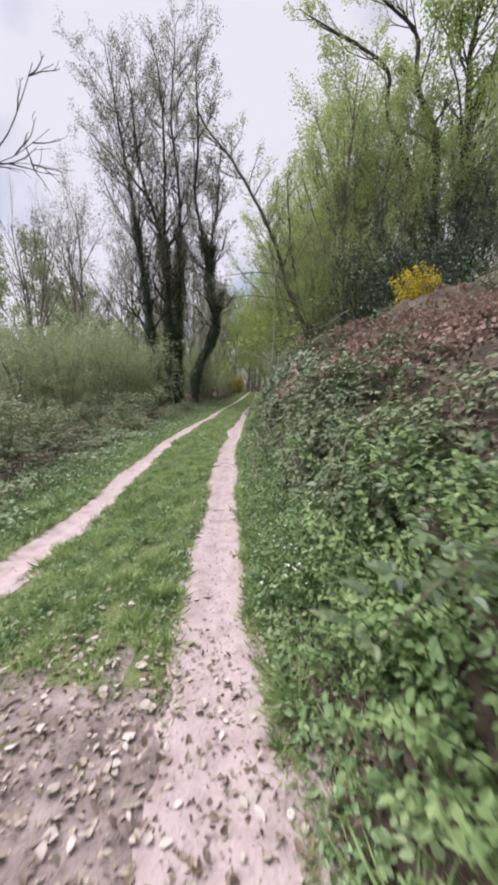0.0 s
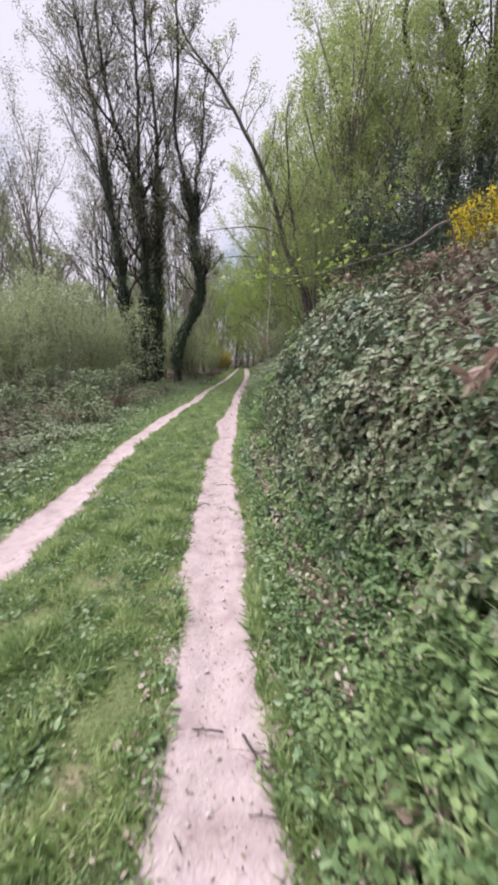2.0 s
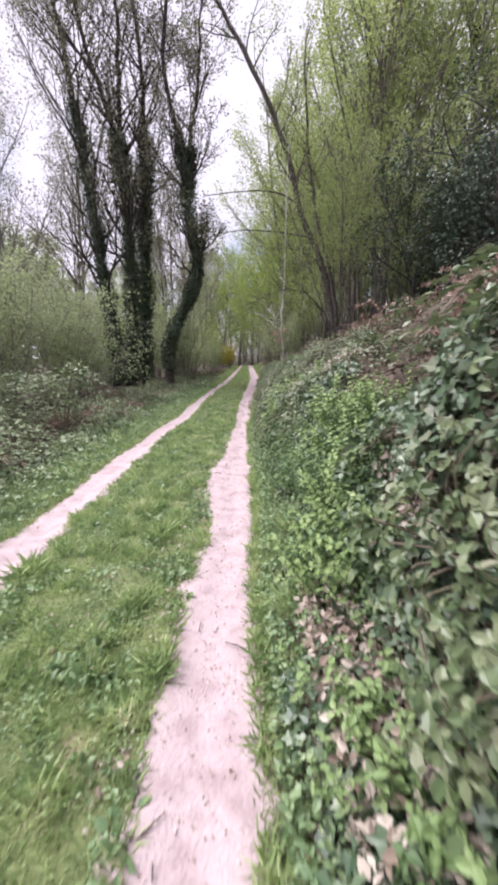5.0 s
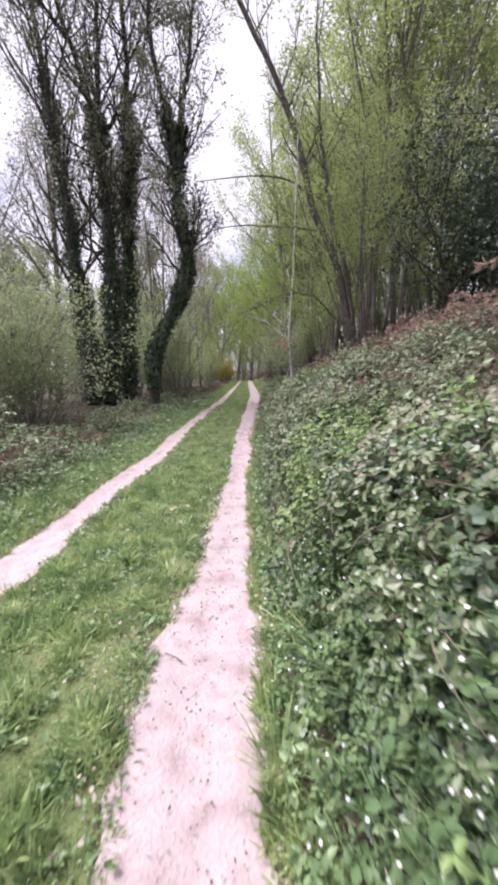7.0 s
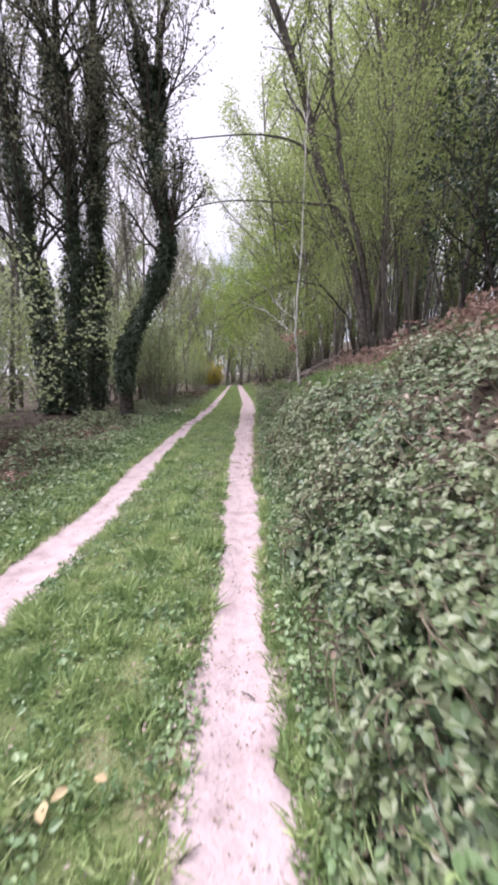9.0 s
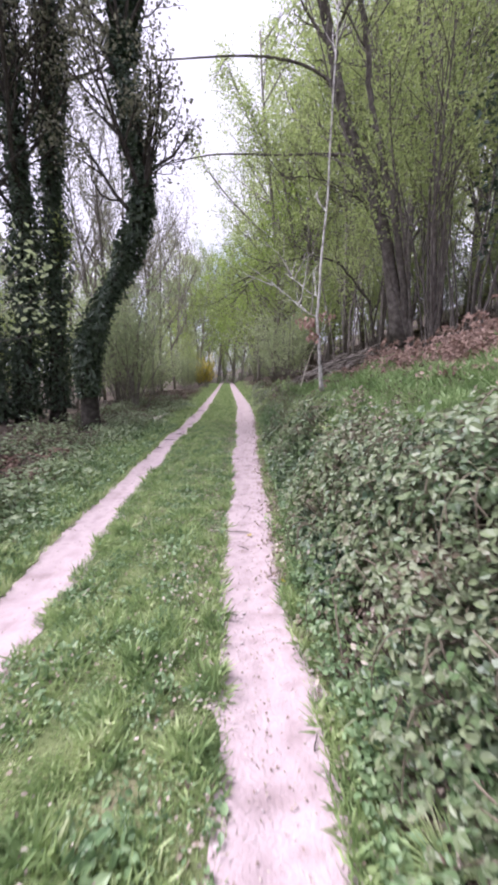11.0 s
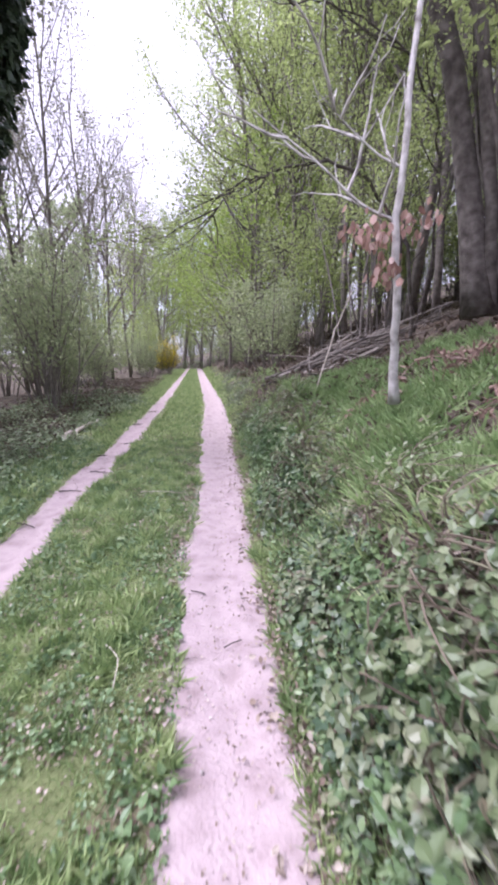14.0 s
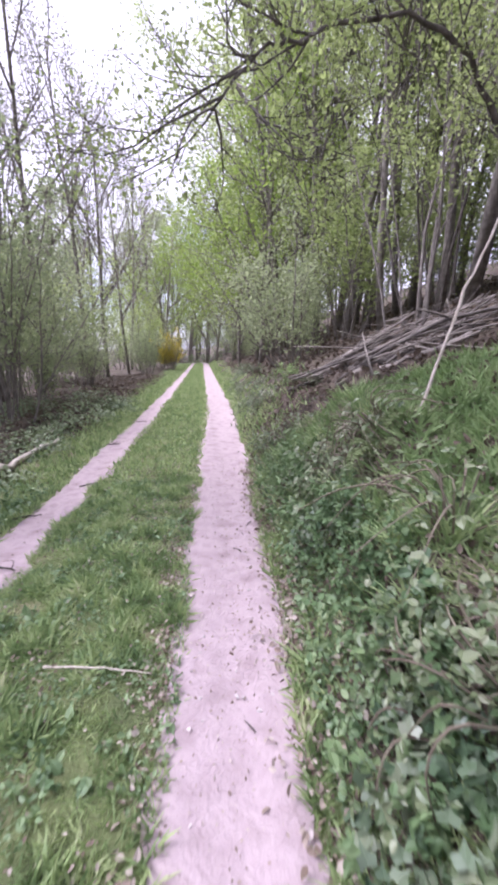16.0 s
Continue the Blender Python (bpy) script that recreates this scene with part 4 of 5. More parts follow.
gorse(71, 5.1, 11.5, 1.65, .8, 4200, "gorse bush in full yellow flower on top of the bank")
gorse(72, -2.2, 51.0, 2.6, 1.2, 6500, "yellow flowering gorse bush at the far end of the track")

stem_tree("bare_tree", 81, [[(-7.0, 7.5, -.1), (-6.9, 7.5, 2.5), (-6.6, 7.5, 5), (-6.2, 7.5, 7.5)]], .12, .03, "bare tree leaning towards the track from the verge", "tree", M_BARK, M_BUD, 5, 2.0, 0, .05, 3.5,
          extra=[([(-6.7, 7.5, 4.2), (-5.4, 7.2, 4.9), (-4.2, 7.0, 5.1), (-3.57, 7.0, 5.5), (-3.24, 7.0, 5.98), (-2.92, 7.0, 6.66)], .020), ([(-4.2, 7.0, 5.1), (-3.4, 7.0, 5.3), (-2.71, 7.0, 5.71)], .010), ([(-4.6, 7.0, 5.05), (-3.4, 7.0, 5.2), (-2.62, 7.0, 5.09)], .008)])

stem_tree("arching_tree", 82, [[(4.3, 27.8, 1.75), (4.0, 27.6, 3.2), (3.2, 27.3, 4.2), (2.2, 27, 4.55), (1.2, 27, 4.32), (.66, 27, 4.1), (.2, 27, 3.6)],
                               [(4.3, 27.8, 1.75), (4.4, 27.5, 3.5), (4.0, 27, 4.9), (3.2, 26.6, 5.8), (2.2, 26.5, 6.2), (1.3, 26.4, 6.2)]], .04, .010, "slim tree arching low over the track in fresh leaf", "tree", M_BARK3, M_SPRING, 22, 1.4, 8000, .05, 3.0, jitter=.14)


# ---------------------------------------------------------------- plants of the bank and the verge, built once and copied
def bramble_clump(seed, rad, h, canes, n, label, mat=M_BRAMBLE, size=.055):
    rng = np.random.default_rng(seed)
    t = thing("bramble_clump", label, "bramble", "bramble clumps")
    cs, P, A = [], [], []
    for i in range(canes):
        a = rng.uniform(0, 2 * np.pi)
        e = rad * rng.uniform(.6, 1.2)
        o = np.array([np.cos(a), np.sin(a), 0])
        p = smooth_path([o * .05 * rng.normal() - np.array([0, 0, .08]), o * e * .35 + np.array([0, 0, h * rng.uniform(.7, 1.1)]), o * e * .75 + np.array([0, 0, h * rng.uniform(.5, 1)]), o * e * 1.1 + np.array([0, 0, h * rng.uniform(-.1, .35)])], 11)
        cs.append(tube(p, np.linspace(.005, .002, 11), 4))
        P.append(p[2:])
    P = np.concatenate(P)
    k = rng.integers(0, len(P), n)
    base = P[k] + rng.normal(0, .07, (n, 3)) * np.array([1, 1, .7])
    a = rng.uniform(0, 2 * np.pi, n)
    pieces = []
    up = unit(rng.normal(0, .45, (n, 3)) + np.array([0, 0, 1]))
    for da, f in ((0, 1.0), (1.15, .8), (-1.15, .8)):
        al = np.stack([np.cos(a + da), np.sin(a + da), rng.normal(-.15, .2, n)], -1)
        pieces.append(leaves(base, al, up, size * f * rng.uniform(.65, 1.35, n), LEAF6))
    part("cane_tangle", join(cs), M_CANE, t, "thin thorny brown canes")
    part("leaves", join(pieces), mat, t)
    return t


def ivy_patch(seed, rad, n, size, label, mat=M_IVY):
    rng = np.random.default_rng(seed)
    t = thing("ivy_patch", label, "ivy", "ivy patches")
    a, f = rng.uniform(0, 2 * np.pi, n), rng.uniform(0, 1, n) ** .6
    P = np.stack([np.cos(a) * f * rad, np.sin(a) * f * rad, .02 + .13 * (1 - f ** 2) * rng.uniform(.2, 1, n)], -1)
    out = unit(rng.normal(0, .4, (n, 3)) + np.array([0, -.25, 1]))
    al = unit(rng.normal(0, .5, (n, 3)) + np.array([0, -1, -.2]))
    st = [tube(smooth_path([P[i] * [1, 1, .3], P[j] * [1, 1, .4], P[k] * [1, 1, .3]], 7), .003, 3) for i, j, k in rng.integers(0, n, (9, 3))]
    part("stemwork", join(st), M_CANE, t)
    part("leaves", leaves(P, al, out, size * rng.uniform(.55, 1.4, n), IVY7), mat, t)
    return t


def herb_clump(seed, stems, h, label, mat=M_HERB, size=.05, flowers=0, shape=LEAF6, rad=.2, name="herb_clump", pairs=7):
    rng = np.random.default_rng(seed)
    t = thing(name, label, "herb", "flowering herbs" if flowers else "leafy herbs")
    st, P, A, fl = [], [], [], []
    for i in range(stems):
        o = np.array([*rng.normal(0, rad * .6, 2), -.03])
        d = np.array([*rng.normal(0, .25, 2), 1.0])
        hh = h * rng.uniform(.55, 1.15)
        p = smooth_path([o, o + d * hh * .5, o + d * hh + rng.normal(0, .03, 3)], 8)
        st.append(tube(p, np.linspace(.0035, .0018, 8), 4))
        for j in range(pairs):
            q0 = p[1] + (p[-1] - p[1]) * (j + 1) / pairs
            b = rng.uniform(0, 6.3)
            for s in (0, np.pi):
                P.append(q0)
                A.append((np.cos(b + s), np.sin(b + s), rng.uniform(-.3, .5)))
        fl.append(p[-1])
    P, A = np.array(P), np.array(A)
    part("stemwork", join(st), M_HERB, t)
    part("leaves", leaves(P, A, rand_dirs(rng, len(P), 2.0), size * rng.uniform(.6, 1.3, len(P)), shape), mat, t)
    if flowers:
        fl = np.array(fl)[rng.integers(0, len(fl), flowers)] + rng.normal(0, .045, (flowers, 3)) + np.array([0, 0, .05])
        face = unit(rng.normal(0, .5, (flowers, 3)) + np.array([-.5, -.6, .8]))
        u = unit(np.cross(face, np.array([.2, .3, .9])))
        v = np.cross(face, u)
        for k in range(flowers):
            pet = [leaves(fl[k:k + 1], (u[k] * np.cos(b) + v[k] * np.sin(b) + face[k] * .25)[None], face[k:k + 1], .0075, ROUND) for b in np.arange(5) * 2 * np.pi / 5]
            part("flower", join(pet), M_PETAL, t, "small white five-petalled flower")
    return t


def grass_tuft(seed, n, h, label, mat=M_GRASS, rad=.06, droop=.35, name="grass_tuft"):
    rng = np.random.default_rng(seed)
    t = thing(name, label, "grass", name.replace("_", " ") + "s")
    a = rng.uniform(0, 6.3, n)
    o = np.stack([np.cos(a), np.sin(a), np.zeros(n)], -1)
    P = o * (rad * rng.uniform(0, 1, n))[:, None] - np.array([0, 0, .01])
    shape = (np.array([(-.016, 0, 0), (.016, 0, 0), (-.015, .4, .06), (.015, .4, .06), (-.011, .75, .22), (.011, .75, .22), (0, 1, .45)]), np.array([(0, 1, 3), (0, 3, 2), (2, 3, 5), (2, 5, 4), (4, 5, 6)]))
    V, F = leaves(P, o * droop * rng.uniform(.3, 1.6, n)[:, None] + np.array([0, 0, 1]), o, h * rng.uniform(.5, 1.2, n), shape)
    part("sward", (V, F), mat, t)
    return t


def fern(seed, fronds, length, label, mat=M_FERN, flat=0.0, name="fern", group="ferns"):
    rng = np.random.default_rng(seed)
    t = thing(name, label, "fern", group)
    for i in range(fronds):
        a = 2 * np.pi * i / fronds + rng.normal(0, .3)
        o = np.array([np.cos(a), np.sin(a), 0])
        L = length * rng.uniform(.7, 1.15)
        hgt = (1 - flat) * L * rng.uniform(.5, .8) + flat * .12
        p = smooth_path([-np.array([0, 0, .03]), o * L * .35 + np.array([0, 0, hgt * .8]), o * L * .7 + np.array([0, 0, hgt]), o * L + np.array([0, 0, hgt * .65])], 18)
        side = unit(np.cross(o, [0, 0, 1]))
        pc = [tube(p, np.linspace(.004, .0015, 18), 3)]
        j = np.arange(3, 18)
        w = L * .24 * np.sin(np.pi * (j - 1) / 18) ** .8
        nrm = np.cross(side, unit(np.gradient(p, axis=0)))[j]
        for s in (1, -1):
            al = s * side[None] + o[None] * .35 + rng.normal(0, .12 + .25 * flat, (len(j), 3))
            T = (LEAF6[0] * np.array([.62, 1, 1]), LEAF6[1])
            pc.append(leaves(p[j], al, nrm * np.sign(nrm[:, 2:]), w * rng.uniform(.85, 1.15, len(j)), T))
        part("frond", join(pc), mat, t)
    return t


def dead_bracken(seed, label):
    rng = np.random.default_rng(seed)
    t = thing("dead_bracken", label, "bracken", "dead bracken")
    st, P, A = [], [], []
    for i in range(18):
        a = rng.uniform(0, 6.3)
        o = np.array([np.cos(a), np.sin(a), 0])
        s = np.array([*rng.normal(0, .22, 2), .02])
        L = rng.uniform(.25, .6)
        p = smooth_path([s, s + o * L * .5 + np.array([0, 0, rng.uniform(.08, .26)]), s + o * L + np.array([0, 0, rng.uniform(-.05, .12)])], 9)
        st.append(tube(p, np.linspace(.005, .002, 9), 4))
        for q0 in p[2:]:
            for k in range(6):
                P.append(q0)
                A.append(rng.normal(0, .7, 3) + o * .4 - np.array([0, 0, .5]))
    part("stalk_tangle", join(st), M_RUST, t)
    part("bracken_mat", leaves(np.array(P), np.array(A), rand_dirs(rng, len(P)), rng.uniform(.03, .085, len(P)), (LEAF6[0] * np.array([.6, 1, 1]), LEAF6[1])), M_RUST, t)
    return t


def set_out(proto, rng, pts, smin, smax, lean=0.85, sink=0.0):
    """Copies of proto over the land, tipped with its slope."""
    made = []
    for i, (x, y) in enumerate(pts):
        nrm = slope_normal(np.array([x]), np.array([y]))[0]
        nrm = unit(nrm * lean + np.array([0, 0, 1 - lean]))
        tilt = Vector((0, 0, 1)).rotation_difference(Vector(nrm)).to_matrix().to_4x4()
        s = rng.uniform(smin, smax)
        m = Matrix.Translation((x, y, float(land(x, y)) - sink)) @ tilt @ pose(0, 0, 0, 0, 0, rng.uniform(0, 360)) @ Matrix.Diagonal((s, s, s * rng.uniform(.8, 1.2), 1))
        made.append(m)
    for m in made[1:]:
        copy_thing(proto, m)
    proto.matrix_basis = made[0]


rp = np.random.default_rng(99)


def face_pts(n, y0, y1, u0, u1, gap=.12):
    """Places on the face of the bank: u is 0 at its foot, 1 at its shoulder."""
    got, tries = [], 0
    while len(got) < n and tries < n * 40:
        tries += 1
        y, u = rp.uniform(y0, y1), rp.uniform(u0, u1)
        x = float(foot(y) + (np.interp(y, S_Y, S_X) - foot(y)) * u)
        if x < float(c_right(y)) + (.72 if 8.6 < y < 10.8 else .62) and u0 >= 0:
            continue
        if u > .25 and gap >= .2 and float(wave(x, y, 1.1, 95)) > .42:
            continue
        if all((x - a) ** 2 + (y - b) ** 2 > gap * gap for a, b in got):
            got.append((x, y))
    return got


BR = "bramble clump with dull green leaves sprawling on the bank"
b1 = bramble_clump(101, .42, .20, 9, 260, BR, size=.04)
b2 = bramble_clump(102, .36, .16, 8, 240, BR, size=.034)
b3 = bramble_clump(103, .40, .22, 14, 80, "half-bare bramble clump with brown canes", size=.036)
set_out(b1, rp, face_pts(22, 2.6, 8.6, .72, 1.15, .26) + face_pts(8, 11.4, 13.4, .35, .9, .25) + face_pts(8, .8, 4.6, .95, 1.25, .3) + face_pts(22, 13.2, 19.5, .35, .95, .3) + face_pts(2, 19.5, 26, .4, .8, .4) + face_pts(24, 2, 18.5, 1.2, 3.0, .5), .8, 1.25)
set_out(b2, rp, face_pts(16, 1.6, 6.2, .8, 1.1, .22) + face_pts(26, 13, 19.5, .25, .9, .25) + face_pts(4, 19.5, 26, .25, .7, .4) + face_pts(22, 12, 19, 1.0, 2.8, .4) + face_pts(14, 27, 40, .3, 1.2, .5), .8, 1.3)
set_out(b3, rp, face_pts(10, 2, 7.5, .9, 2.2, .4) + face_pts(12, 14, 19, .8, 2.2, .4) + face_pts(14, 12.8, 19.5, .35, .9, .3) + face_pts(32, 2, 18, 2.2, 5.0, .5) + face_pts(8, 19, 27, .5, 1.0, .4), .8, 1.3)
b4 = bramble_clump(104, .8, .95, 18, 620, "large bramble bush with pale green leaves beside the verge", M_BRAMBLEG, size=.06)
set_out(b4, rp, [(x, 62 + rp.uniform(0, 5)) for x in np.arange(-9, 11, 1.3)] + [(-4.2, 11.2), (-4.9, 10.2), (-3.7, 12.6), (-5.3, 12.2), (-4.4, 14.6), (-3.5, 14.8), (-5.6, 15.0), (-6.2, 9.4), (-5.6, 8.0), (-4.3, 8.7), (-6.9, 11.2), (-6.6, 13.2), (-4.9, 17.0), (-7.3, 7.2), (-4.0, 6.8), (-5.4, 5.6)], .85, 1.2)
b5 = bramble_clump(105, .6, .28, 14, 220, "low bramble tangle with bare brown canes beside the verge", M_BRAMBLEG, size=.045)
set_out(b5, rp, [(c_left(y) - 1.35 - rp.uniform(0, 1.6), y) for y in np.arange(6, 34, .55)], .8, 1.3)

IV = "ivy patch with lobed leaves creeping over the bank"
i1 = ivy_patch(111, .40, 340, .042, IV)
i2 = ivy_patch(112, .34, 230, .056, "ivy patch with large dark lobed leaves on the bank")
i3 = ivy_patch(113, .5, 260, .046, "ivy carpet with greyish leaves beside the verge", M_BRAMBLEG)
set_out(i1, rp, face_pts(16, 5.5, 9, .7, 1.1, .22) + face_pts(14, 7.6, 9.6, .3, 1.0, .2) + face_pts(20, 12, 20, .1, .95, .3) + face_pts(8, 20, 26, .1, .5, .4) + face_pts(8, 2.6, 5.5, .5, .9, .3) + face_pts(16, 9.2, 12, .1, 1.1, .2), .8, 1.25)
set_out(i2, rp, face_pts(26, 5.8, 8.2, .05, .6, .15) + face_pts(22, 12.8, 16.5, .05, .5, .18) + face_pts(2, 2.0, 3.2, .6, .9, .15) + face_pts(8, 17.5, 20, .05, .4, .2), .8, 1.2)
set_out(i3, rp, [(c_left(y) - .85 - abs(rp.normal(0, .5)), y) for y in np.arange(4, 34, .42)], .8, 1.4)

HB = "leafy green herb clump growing on the bank"
h1 = herb_clump(121, 20, .22, HB, size=.036, pairs=8)
h2 = herb_clump(122, 16, .17, HB, size=.03, pairs=8)
h3 = herb_clump(123, 12, .26, "bright yellow-green herb clump on the bank", M_PALEG, .042)
h4 = herb_clump(124, 26, .24, "stitchwort clump with small white flowers on the bank", M_HERB, .036, 20, (LEAF6[0] * np.array([.4, 1, 1]), LEAF6[1]), .26, "stitchwort_clump", 6)
set_out(h1, rp, face_pts(40, 1.0, 5.5, .15, .65, .14) + face_pts(22, 9.3, 13.4, .2, .6, .13) + face_pts(26, 14, 27, .2, .65, .2), .65, 1.05, .8)
set_out(h2, rp, face_pts(40, 1.0, 6, .12, .7, .14) + face_pts(50, 8, 27, .12, .65, .2) + face_pts(36, 8.8, 11.6, .05, .8, .1) + [(c_left(y) - .5 - abs(rp.normal(0, .3)), y) for y in np.arange(2, 27, .9)], .8, 1.3, .6)
set_out(h3, rp, face_pts(7, 6.8, 9.2, .9, 1.4, .15) + face_pts(3, 10.6, 11.8, .8, 1.1, .18) + [(.62, 19.25), (.70, 19.4), (.58, 19.45)] + [(1.7, 30.4), (1.85, 30.9), (2.05, 30.6), (1.95, 31.3)], .8, 1.2, .6)
set_out(h4, rp, face_pts(22, 9.9, 12.2, .3, 1.0, .13) + face_pts(12, 1.4, 3.6, .25, .7, .18) + face_pts(4, 12.8, 14.2, .6, .95, .2), .7, 1.0, .85)

h6 = herb_clump(126, 22, .24, "lush green herb clump at the foot of the bank", M_LUSH, .032, pairs=9)
set_out(h6, rp, face_pts(40, 1.2, 4.4, .0, .66, .11) + face_pts(16, .5, 1.8, .25, 1.1, .15) + face_pts(14, 5.2, 8.6, .2, .5, .16), .7, 1.15, .6)
h5 = herb_clump(125, 26, .34, "pale green feathery herb clump on the bank", M_PALEG, .038, rad=.26, pairs=9)
set_out(h5, rp, face_pts(14, 12.5, 13.7, .55, 1.15, .17) + face_pts(5, 9.6, 11.2, .8, 1.2, .2) + face_pts(4, 8.9, 9.8, .3, .9, .2), .8, 1.15, .6)


def dock(seed, n, size, label):
    """A rosette of large crinkled leaves."""
    rng = np.random.default_rng(seed)
    t = thing("dock_plant", label, "weed", "broad-leaved plants")
    for i in range(n):
        a = 2 * np.pi * i * .382 + rng.normal(0, .2)
        o = np.array([np.cos(a), np.sin(a), 0])
        rise = rng.uniform(.3, 1.3)
        b = o * size * rng.uniform(.1, .5) + np.array([0, 0, size * rise])
        st = tube(smooth_path([np.array([0, 0, -.03]), b * [.5, .5, .7], b], 5), .003, 4)
        T = (ROUND[0] * np.array([.75, 1, 1.6]), ROUND[1])
        lf = leaves(b[None], (o + np.array([0, 0, rng.uniform(-.4, .3)]))[None], (rng.normal(0, .3, 3) + np.array([0, 0, 1]))[None], size * rng.uniform(.6, 1.1), T)
        part("leaf", join([st, lf]), M_DOCK, t)
    return t


k1 = dock(171, 11, .062, "broad-leaved dock plant with dull green leaves")
set_out(k1, rp, face_pts(5, 1.8, 3.2, .25, .7, .14) + face_pts(9, 6.2, 7.8, .12, .6, .15) + face_pts(12, 10.4, 13.0, .1, .8, .15) + face_pts(9, 14.2, 16.5, .1, .6, .16) + face_pts(7, 17.6, 19.8, .05, .6, .18) + face_pts(6, 22.5, 25.5, .1, .7, .3), .75, 1.2, .6)

g1 = grass_tuft(131, 80, .19, "lush tuft of long green grass on the bank")
g2 = grass_tuft(132, 60, .20, "tuft of arching yellow-green grass on the bank", M_PALEG, name="arching_grass_tuft")
g3 = grass_tuft(133, 110, .17, "tuft of bleached dry grass hanging over the bank", M_LITTER, .16, 1.3, "dry_grass_tuft")
set_out(g1, rp, face_pts(60, 1.0, 6, .0, .7, .1) + face_pts(40, 9, 19, -.05, .6, .14) + face_pts(64, 19, 27, .02, 1.0, .14) + [(c_left(y) - .4 - abs(rp.normal(0, .4)), y) for y in np.arange(1, 27, .5)], .6, 1.2, .4)
set_out(g2, rp, face_pts(30, .6, 8, -.05, .3, .12) + face_pts(24, 9.2, 13.4, .15, .8, .15) + face_pts(30, 13, 27, -.05, 1.3, .2), .6, 1.2, .5)
set_out(g3, rp, face_pts(80, 18.5, 26.8, .7, 1.15, .12) + face_pts(20, 1, 8, .9, 2.2, .3) + face_pts(22, 14, 24, 1.6, 5, .4), .5, .95, .7)

f1 = fern(141, 7, .26, "green fern with feathery fronds on the bank")
set_out(f1, rp, [(float(foot(11.4)) + .45, 11.4), (float(foot(6.9)) + .35, 6.9), (1.3, 13.4), (1.2, 24.9), (1.6, 26.0), (2.0, 11.9)], .8, 1.1, .6)
d1 = dead_bracken(151, "collapsed rust-brown dead bracken on the bank")
d2 = dead_bracken(152, "collapsed rust-brown dead bracken on the bank")
set_out(d1, rp, [(rp.normal(2.85, .5), rp.normal(4.6, .4)) for _ in range(12)] + [(rp.normal(1.65, .1), rp.normal(3.8, .15)) for _ in range(2)] + [(rp.uniform(1.6, 2.4), rp.uniform(7.4, 8.4)) for _ in range(4)], .6, 1.0, .9)
set_out(d2, rp, [(rp.uniform(3.2, 7.0), rp.uniform(17, 22)) for _ in range(36)] + [(rp.uniform(2.2, 4.0), rp.uniform(19.5, 23.5)) for _ in range(12)] + [(rp.uniform(2.4, 4.5), rp.uniform(11, 14)) for _ in range(4)]
        + [(c_left(y) - 1.9 - rp.uniform(0, 1.6), y) for y in np.arange(12, 24, 1.2)], .8, 1.3, .9)

# ---------------------------------------------------------------- dead wood
def stick(name, ctrl, r, label, mat=M_DEADWOOD, parent=None, twigs=0, seed=0):
    rng = np.random.default_rng(seed)
    p = smooth_path(ctrl, 12)
    p[1:-1] += rng.normal(0, r * .35, (10, 3))
    pc = [tube(p, np.linspace(r, r * .55, 12) * rng.uniform(.9, 1.1, 12), 6)]
    for i in range(twigs):
        k = rng.integers(3, 11)
        pc.append(tube(smooth_path([p[k], p[k] + rng.normal(0, r * 7, 3) * [1, 1, .4] + [0, 0, r], p[k] + rng.normal(0, r * 14, 3) * [1, 1, .3] + [0, 0, r * 2]], 5), np.linspace(r * .4, r * .15, 5), 4))
    ob = part(name, join(pc), mat, parent, smooth=True)
    return ob if parent is not None else tagged(ob, label, "stick")


pile = thing("brushwood_pile", "pile of cut grey branches lying on the slope", "brushwood")
rq = np.random.default_rng(161)
for i in range(46):
    x0, y0 = rq.uniform(1.3, 2.6), rq.uniform(27.2, 29.4)
    L, yaw = rq.uniform(1.3, 3.2), rq.normal(.12, .42)
    x1, y1 = x0 + L * np.cos(yaw), y0 + L * np.sin(yaw)
    z0, z1 = float(land(x0, y0)) + rq.uniform(.0, .22), float(land(x1, y1)) + rq.uniform(.05, .45)
    stick("branch", [(x0, y0, z0), ((x0 + x1) / 2, (y0 + y1) / 2 + rq.normal(0, .1), (z0 + z1) / 2 + rq.normal(.04, .05)), (x1, y1, z1)], (rq.uniform(.007, .024) if i % 7 else rq.uniform(.035, .055)), "", M_DEADWOOD if i % 2 else M_BARK3, pile, twigs=3, seed=200 + i)
stick("fallen_branch", [(1.45, 25, float(land(1.45, 25)) - .02), (1.66, 25, 1.72), (1.74, 25, 1.95), (1.88, 25, 2.3)], .011, "pale crooked branch leaning on the slope", M_PALEWOOD, seed=301)
stick("fallen_log", [(-2.33, 26.9, float(land(-2.33, 26.9)) + .06), (-2.3, 27.8, float(land(-2.3, 27.8)) + .07), (-2.2, 28.9, float(land(-2.2, 28.9)) + .07)], .05, "pale barkless log lying on the verge", M_PALEWOOD, seed=302)
stick("twig", [(-.37, 19.36, float(land(-.37, 19.36)) + .02), (-.18, 19.34, float(land(-.18, 19.34)) + .03), (0.0, 19.35, float(land(0, 19.35)) + .025)], .007, "straight grey twig lying across the wheel track", twigs=0, seed=303)
stick("twig", [(-.66, 24.26, float(land(-.66, 24.26)) + .05), (-.4, 24.22, float(land(-.4, 24.22)) + .05), (-.17, 24.18, float(land(-.17, 24.18)) + .04)], .006, "thin bleached stalk lying in the grass strip", M_PALEWOOD, seed=304)
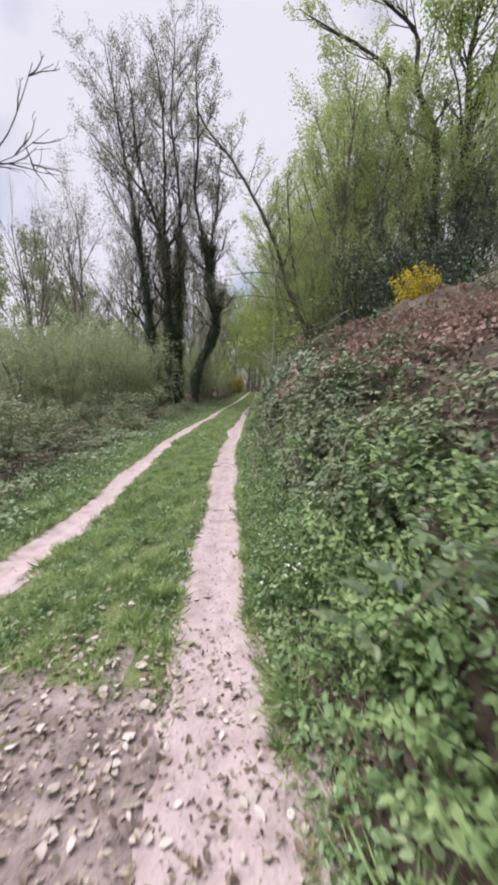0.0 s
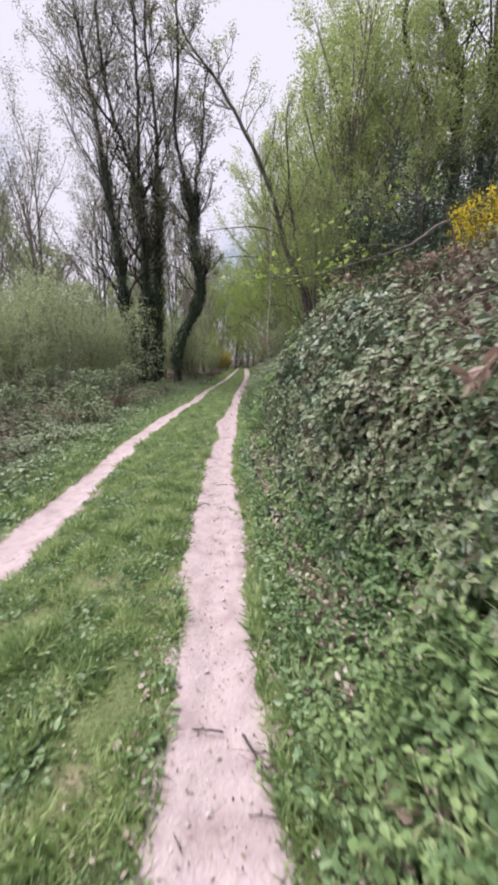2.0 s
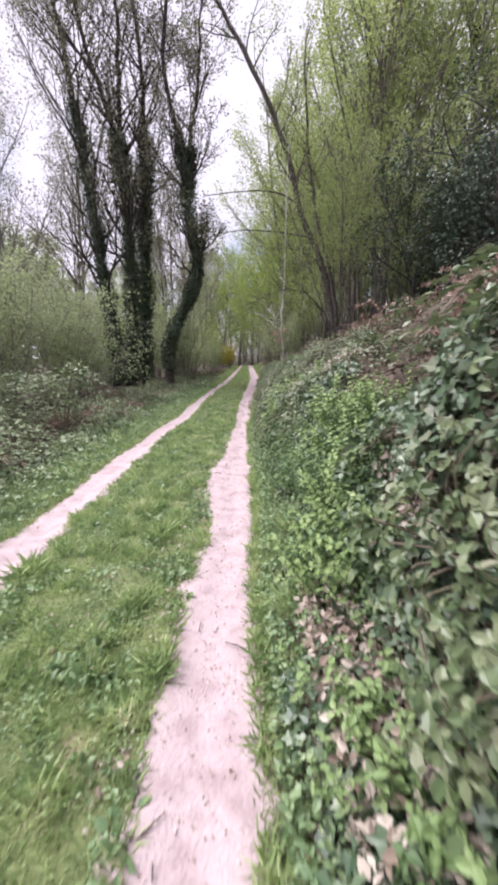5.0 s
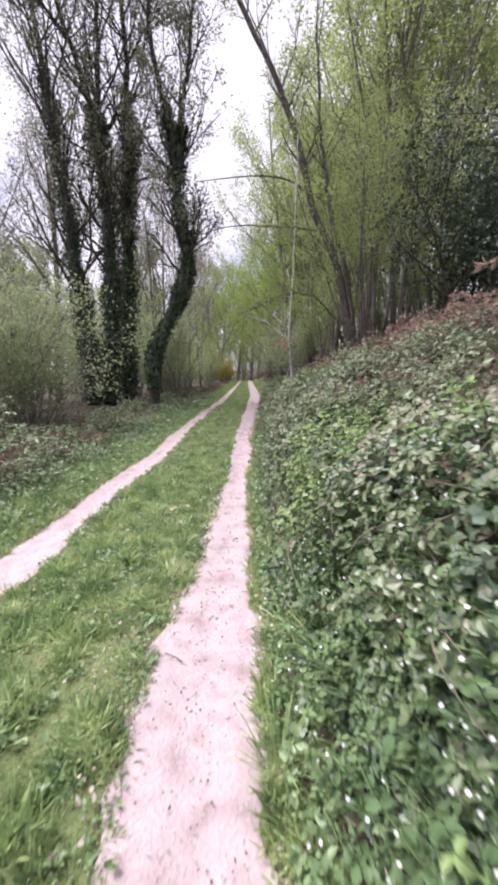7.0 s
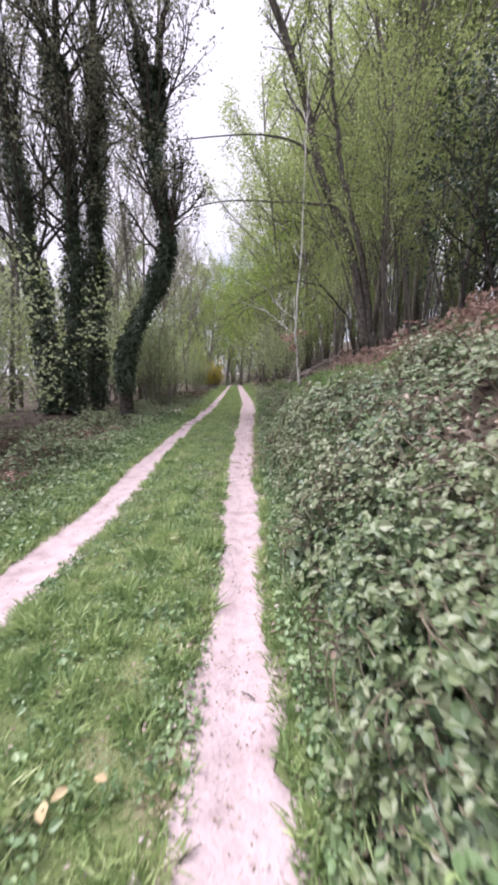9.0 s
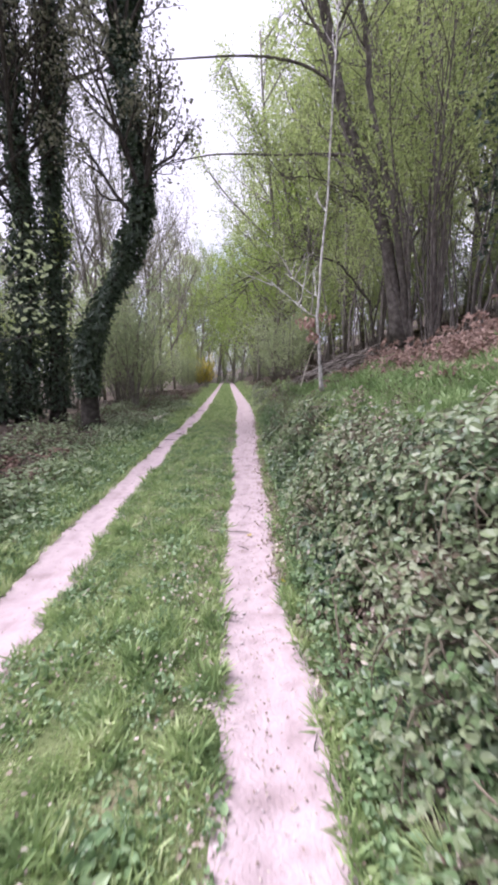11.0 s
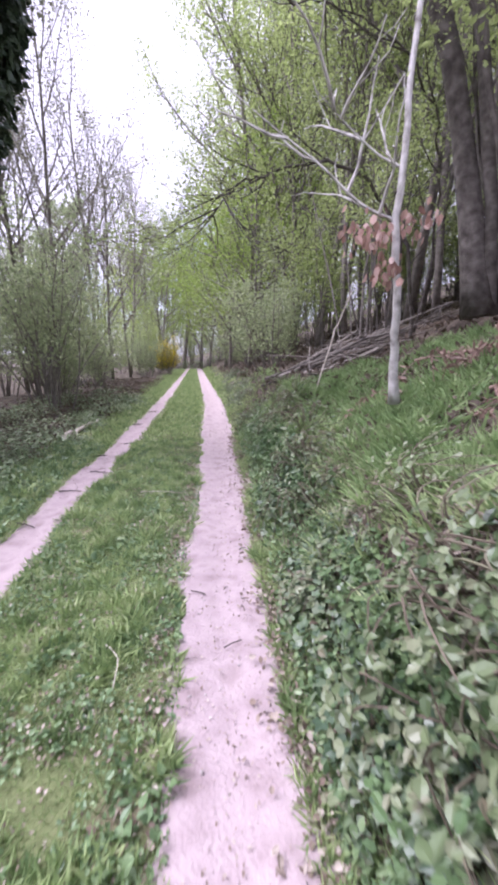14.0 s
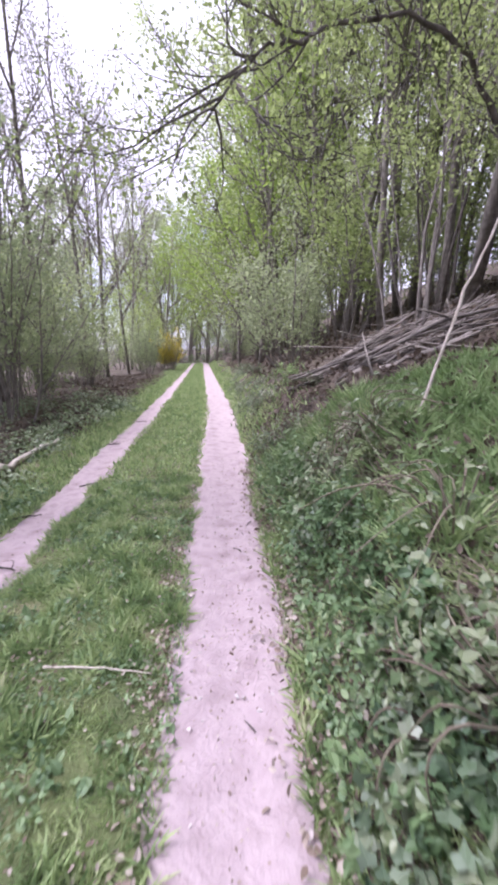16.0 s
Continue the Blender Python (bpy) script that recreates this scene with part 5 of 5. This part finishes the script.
stick("twig", [(.31, 4.4, .03), (.36, 4.3, .05), (.40, 4.22, .03)], .006, "short dark twig at the edge of the wheel track", M_BARK, seed=305, twigs=2)
stick("twig", [(-.54, 21.96, float(land(-.54, 21.96)) + .05), (-.44, 21.82, float(land(-.44, 21.82)) + .07), (-.43, 21.66, float(land(-.43, 21.66)) + .05)], .004, "curved bleached stalk lying in the grass strip", M_PALEWOOD, seed=306)
for i, (x, y) in enumerate([(-1.5, 24.6), (-1.35, 25.3), (-1.55, 26.2), (-1.2, 27.0), (-1.62, 23.7), (-1.4, 29.0), (-1.25, 31)]):
    a = rq.uniform(-.6, .6)
    stick("twig", [(x - .12 * np.cos(a), y - .12 * np.sin(a), float(land(x, y)) + .03), (x, y, float(land(x, y)) + .04), (x + .12 * np.cos(a), y + .12 * np.sin(a), float(land(x, y)) + .03)], .009, "dark twig lying on the pale wheel track", M_BARK, seed=310 + i, twigs=1)
for i in range(48):
    y = rq.uniform(2.5, 26)
    x = float(c_right(y)) + rq.uniform(-.26, .26)
    a, L = rq.uniform(0, 3.1), rq.uniform(.02, .07)
    z = float(land(x, y)) + .022
    stick("twig", [(x - L * np.cos(a), y - L * np.sin(a), z), (x, y, z + .006), (x + L * np.cos(a), y + L * np.sin(a), z)], rq.uniform(.002, .0045), "small brown twig lying on the wheel track", M_BARK, seed=340 + i)

# ---------------------------------------------------------------- single dead leaves and stones
def leaf_mesh(seed, mat, curl):
    rng = np.random.default_rng(seed)
    s = np.linspace(0, 1, 7)
    w = .30 * np.sin(np.pi * s ** .85) * (1 + .15 * np.sin(s * 19 + seed))
    L_, C_, R_ = np.stack([-w, s, curl * w * rng.uniform(.6, 1.4) + .05 * np.sin(s * 5)], -1), np.stack([0 * s, s, .10 * s * (1 - s)], -1), np.stack([w, s, curl * w * rng.uniform(.6, 1.4) + .05 * np.cos(s * 4)], -1)
    V = np.concatenate([L_, C_, R_]) - np.array([0, .5, 0])
    i = np.arange(6)
    F = np.concatenate([np.stack([i, i + 7, i + 8, i + 1], -1), np.stack([i + 7, i + 14, i + 15, i + 8], -1)])
    return mesh_np("leaf", V, F, mat, True)


LM = [leaf_mesh(i, M_DRYLEAF, c) for i, c in enumerate((.15, .5, -.3, .8))]
leaf_bed = thing("leaf_scatter", "scattered pale dry leaves on the bare earth of the path", "dead leaves")
rl = np.random.default_rng(401)
for i in range(300):
    y = rl.uniform(.9, 2.6) if i < 170 else rl.uniform(2.6, 25) if i < 240 else rl.uniform(4.7, 6.5)
    x = rl.uniform(-1.2, .78) if i < 170 else float(c_right(y)) + (rl.choice([-1, 1], p=[.35, .65]) * rl.uniform(.17, .42) if i < 240 else rl.uniform(.2, .46))
    o = new("leaf", LM[int(rl.integers(0, 4))])
    s = rl.uniform(.025, .065) if i < 170 else rl.uniform(.025, .055)
    o.matrix_basis = pose(x, y, float(land(x, y)) + .02, rl.normal(0, 14), rl.normal(0, 14), rl.uniform(0, 360)) @ Matrix.Diagonal((s * rl.uniform(.8, 1.3), s, s, 1))
    o.parent = leaf_bed
yl = tagged(new("yellow_leaf", leaf_mesh(9, M_YLEAF, .1)), "bright yellow fallen leaf on the wheel track", "leaf")
yl.matrix_basis = pose(-.01, 19.29, float(land(-.01, 19.29)) + .022, 0, 4, 80) @ Matrix.Diagonal((.06, .052, .05, 1))
yl2 = tagged(new("yellow_leaf", yl.data), "pale yellow fallen leaf at the edge of the track", "leaf")
yl2.matrix_basis = pose(.19, 18.48, float(land(.19, 18.48)) + .03, 0, 10, 10) @ Matrix.Diagonal((.045, .06, .05, 1))


M_CREAM = material("cream_petal", [(0.42, 0.32, 0.17), (0.58, 0.48, 0.30)], 30.0, 0.7, 0, translucent=0.2)
cl_mesh = leaf_mesh(12, M_CREAM, .6)
for x, y, s, a in ((-.70, 14.19, .07, 20), (-.67, 14.24, .06, 140), (-.55, 14.29, .05, 80), (-.77, 11.35, .045, 30)):
    o = tagged(new("cream_leaf", cl_mesh), "curled cream-yellow dead leaf lying in the grass", "leaf")
    o.matrix_basis = pose(x, y, float(land(x, y)) + .05, 8, -10, a) @ Matrix.Diagonal((s, s, s, 1))


def pebble_mesh(seed):
    bm = bmesh.new()
    bmesh.ops.create_icosphere(bm, subdivisions=1, radius=1)
    rng = np.random.default_rng(seed)
    for v in bm.verts:
        v.co *= rng.uniform(.75, 1.15)
        v.co.z *= .55
    me = bpy.data.meshes.new("stone")
    bm.to_mesh(me)
    bm.free()
    me.materials.append(M_STONE)
    return me


PM = [pebble_mesh(i) for i in range(4)]
stones = thing("stone_scatter", "small pale pebbles lying on the wheel track", "stones")
for i in range(290):
    y = rl.uniform(1.0, 26)
    x = float(c_right(y)) + rl.normal(0, .17)
    o = new("stone", PM[i % 4])
    s = rl.uniform(.004, .011)
    o.matrix_basis = pose(x, y, float(land(x, y)) + .014, 0, 0, rl.uniform(0, 360)) @ Matrix.Diagonal((s * 1.3, s, s, 1))
    o.parent = stones
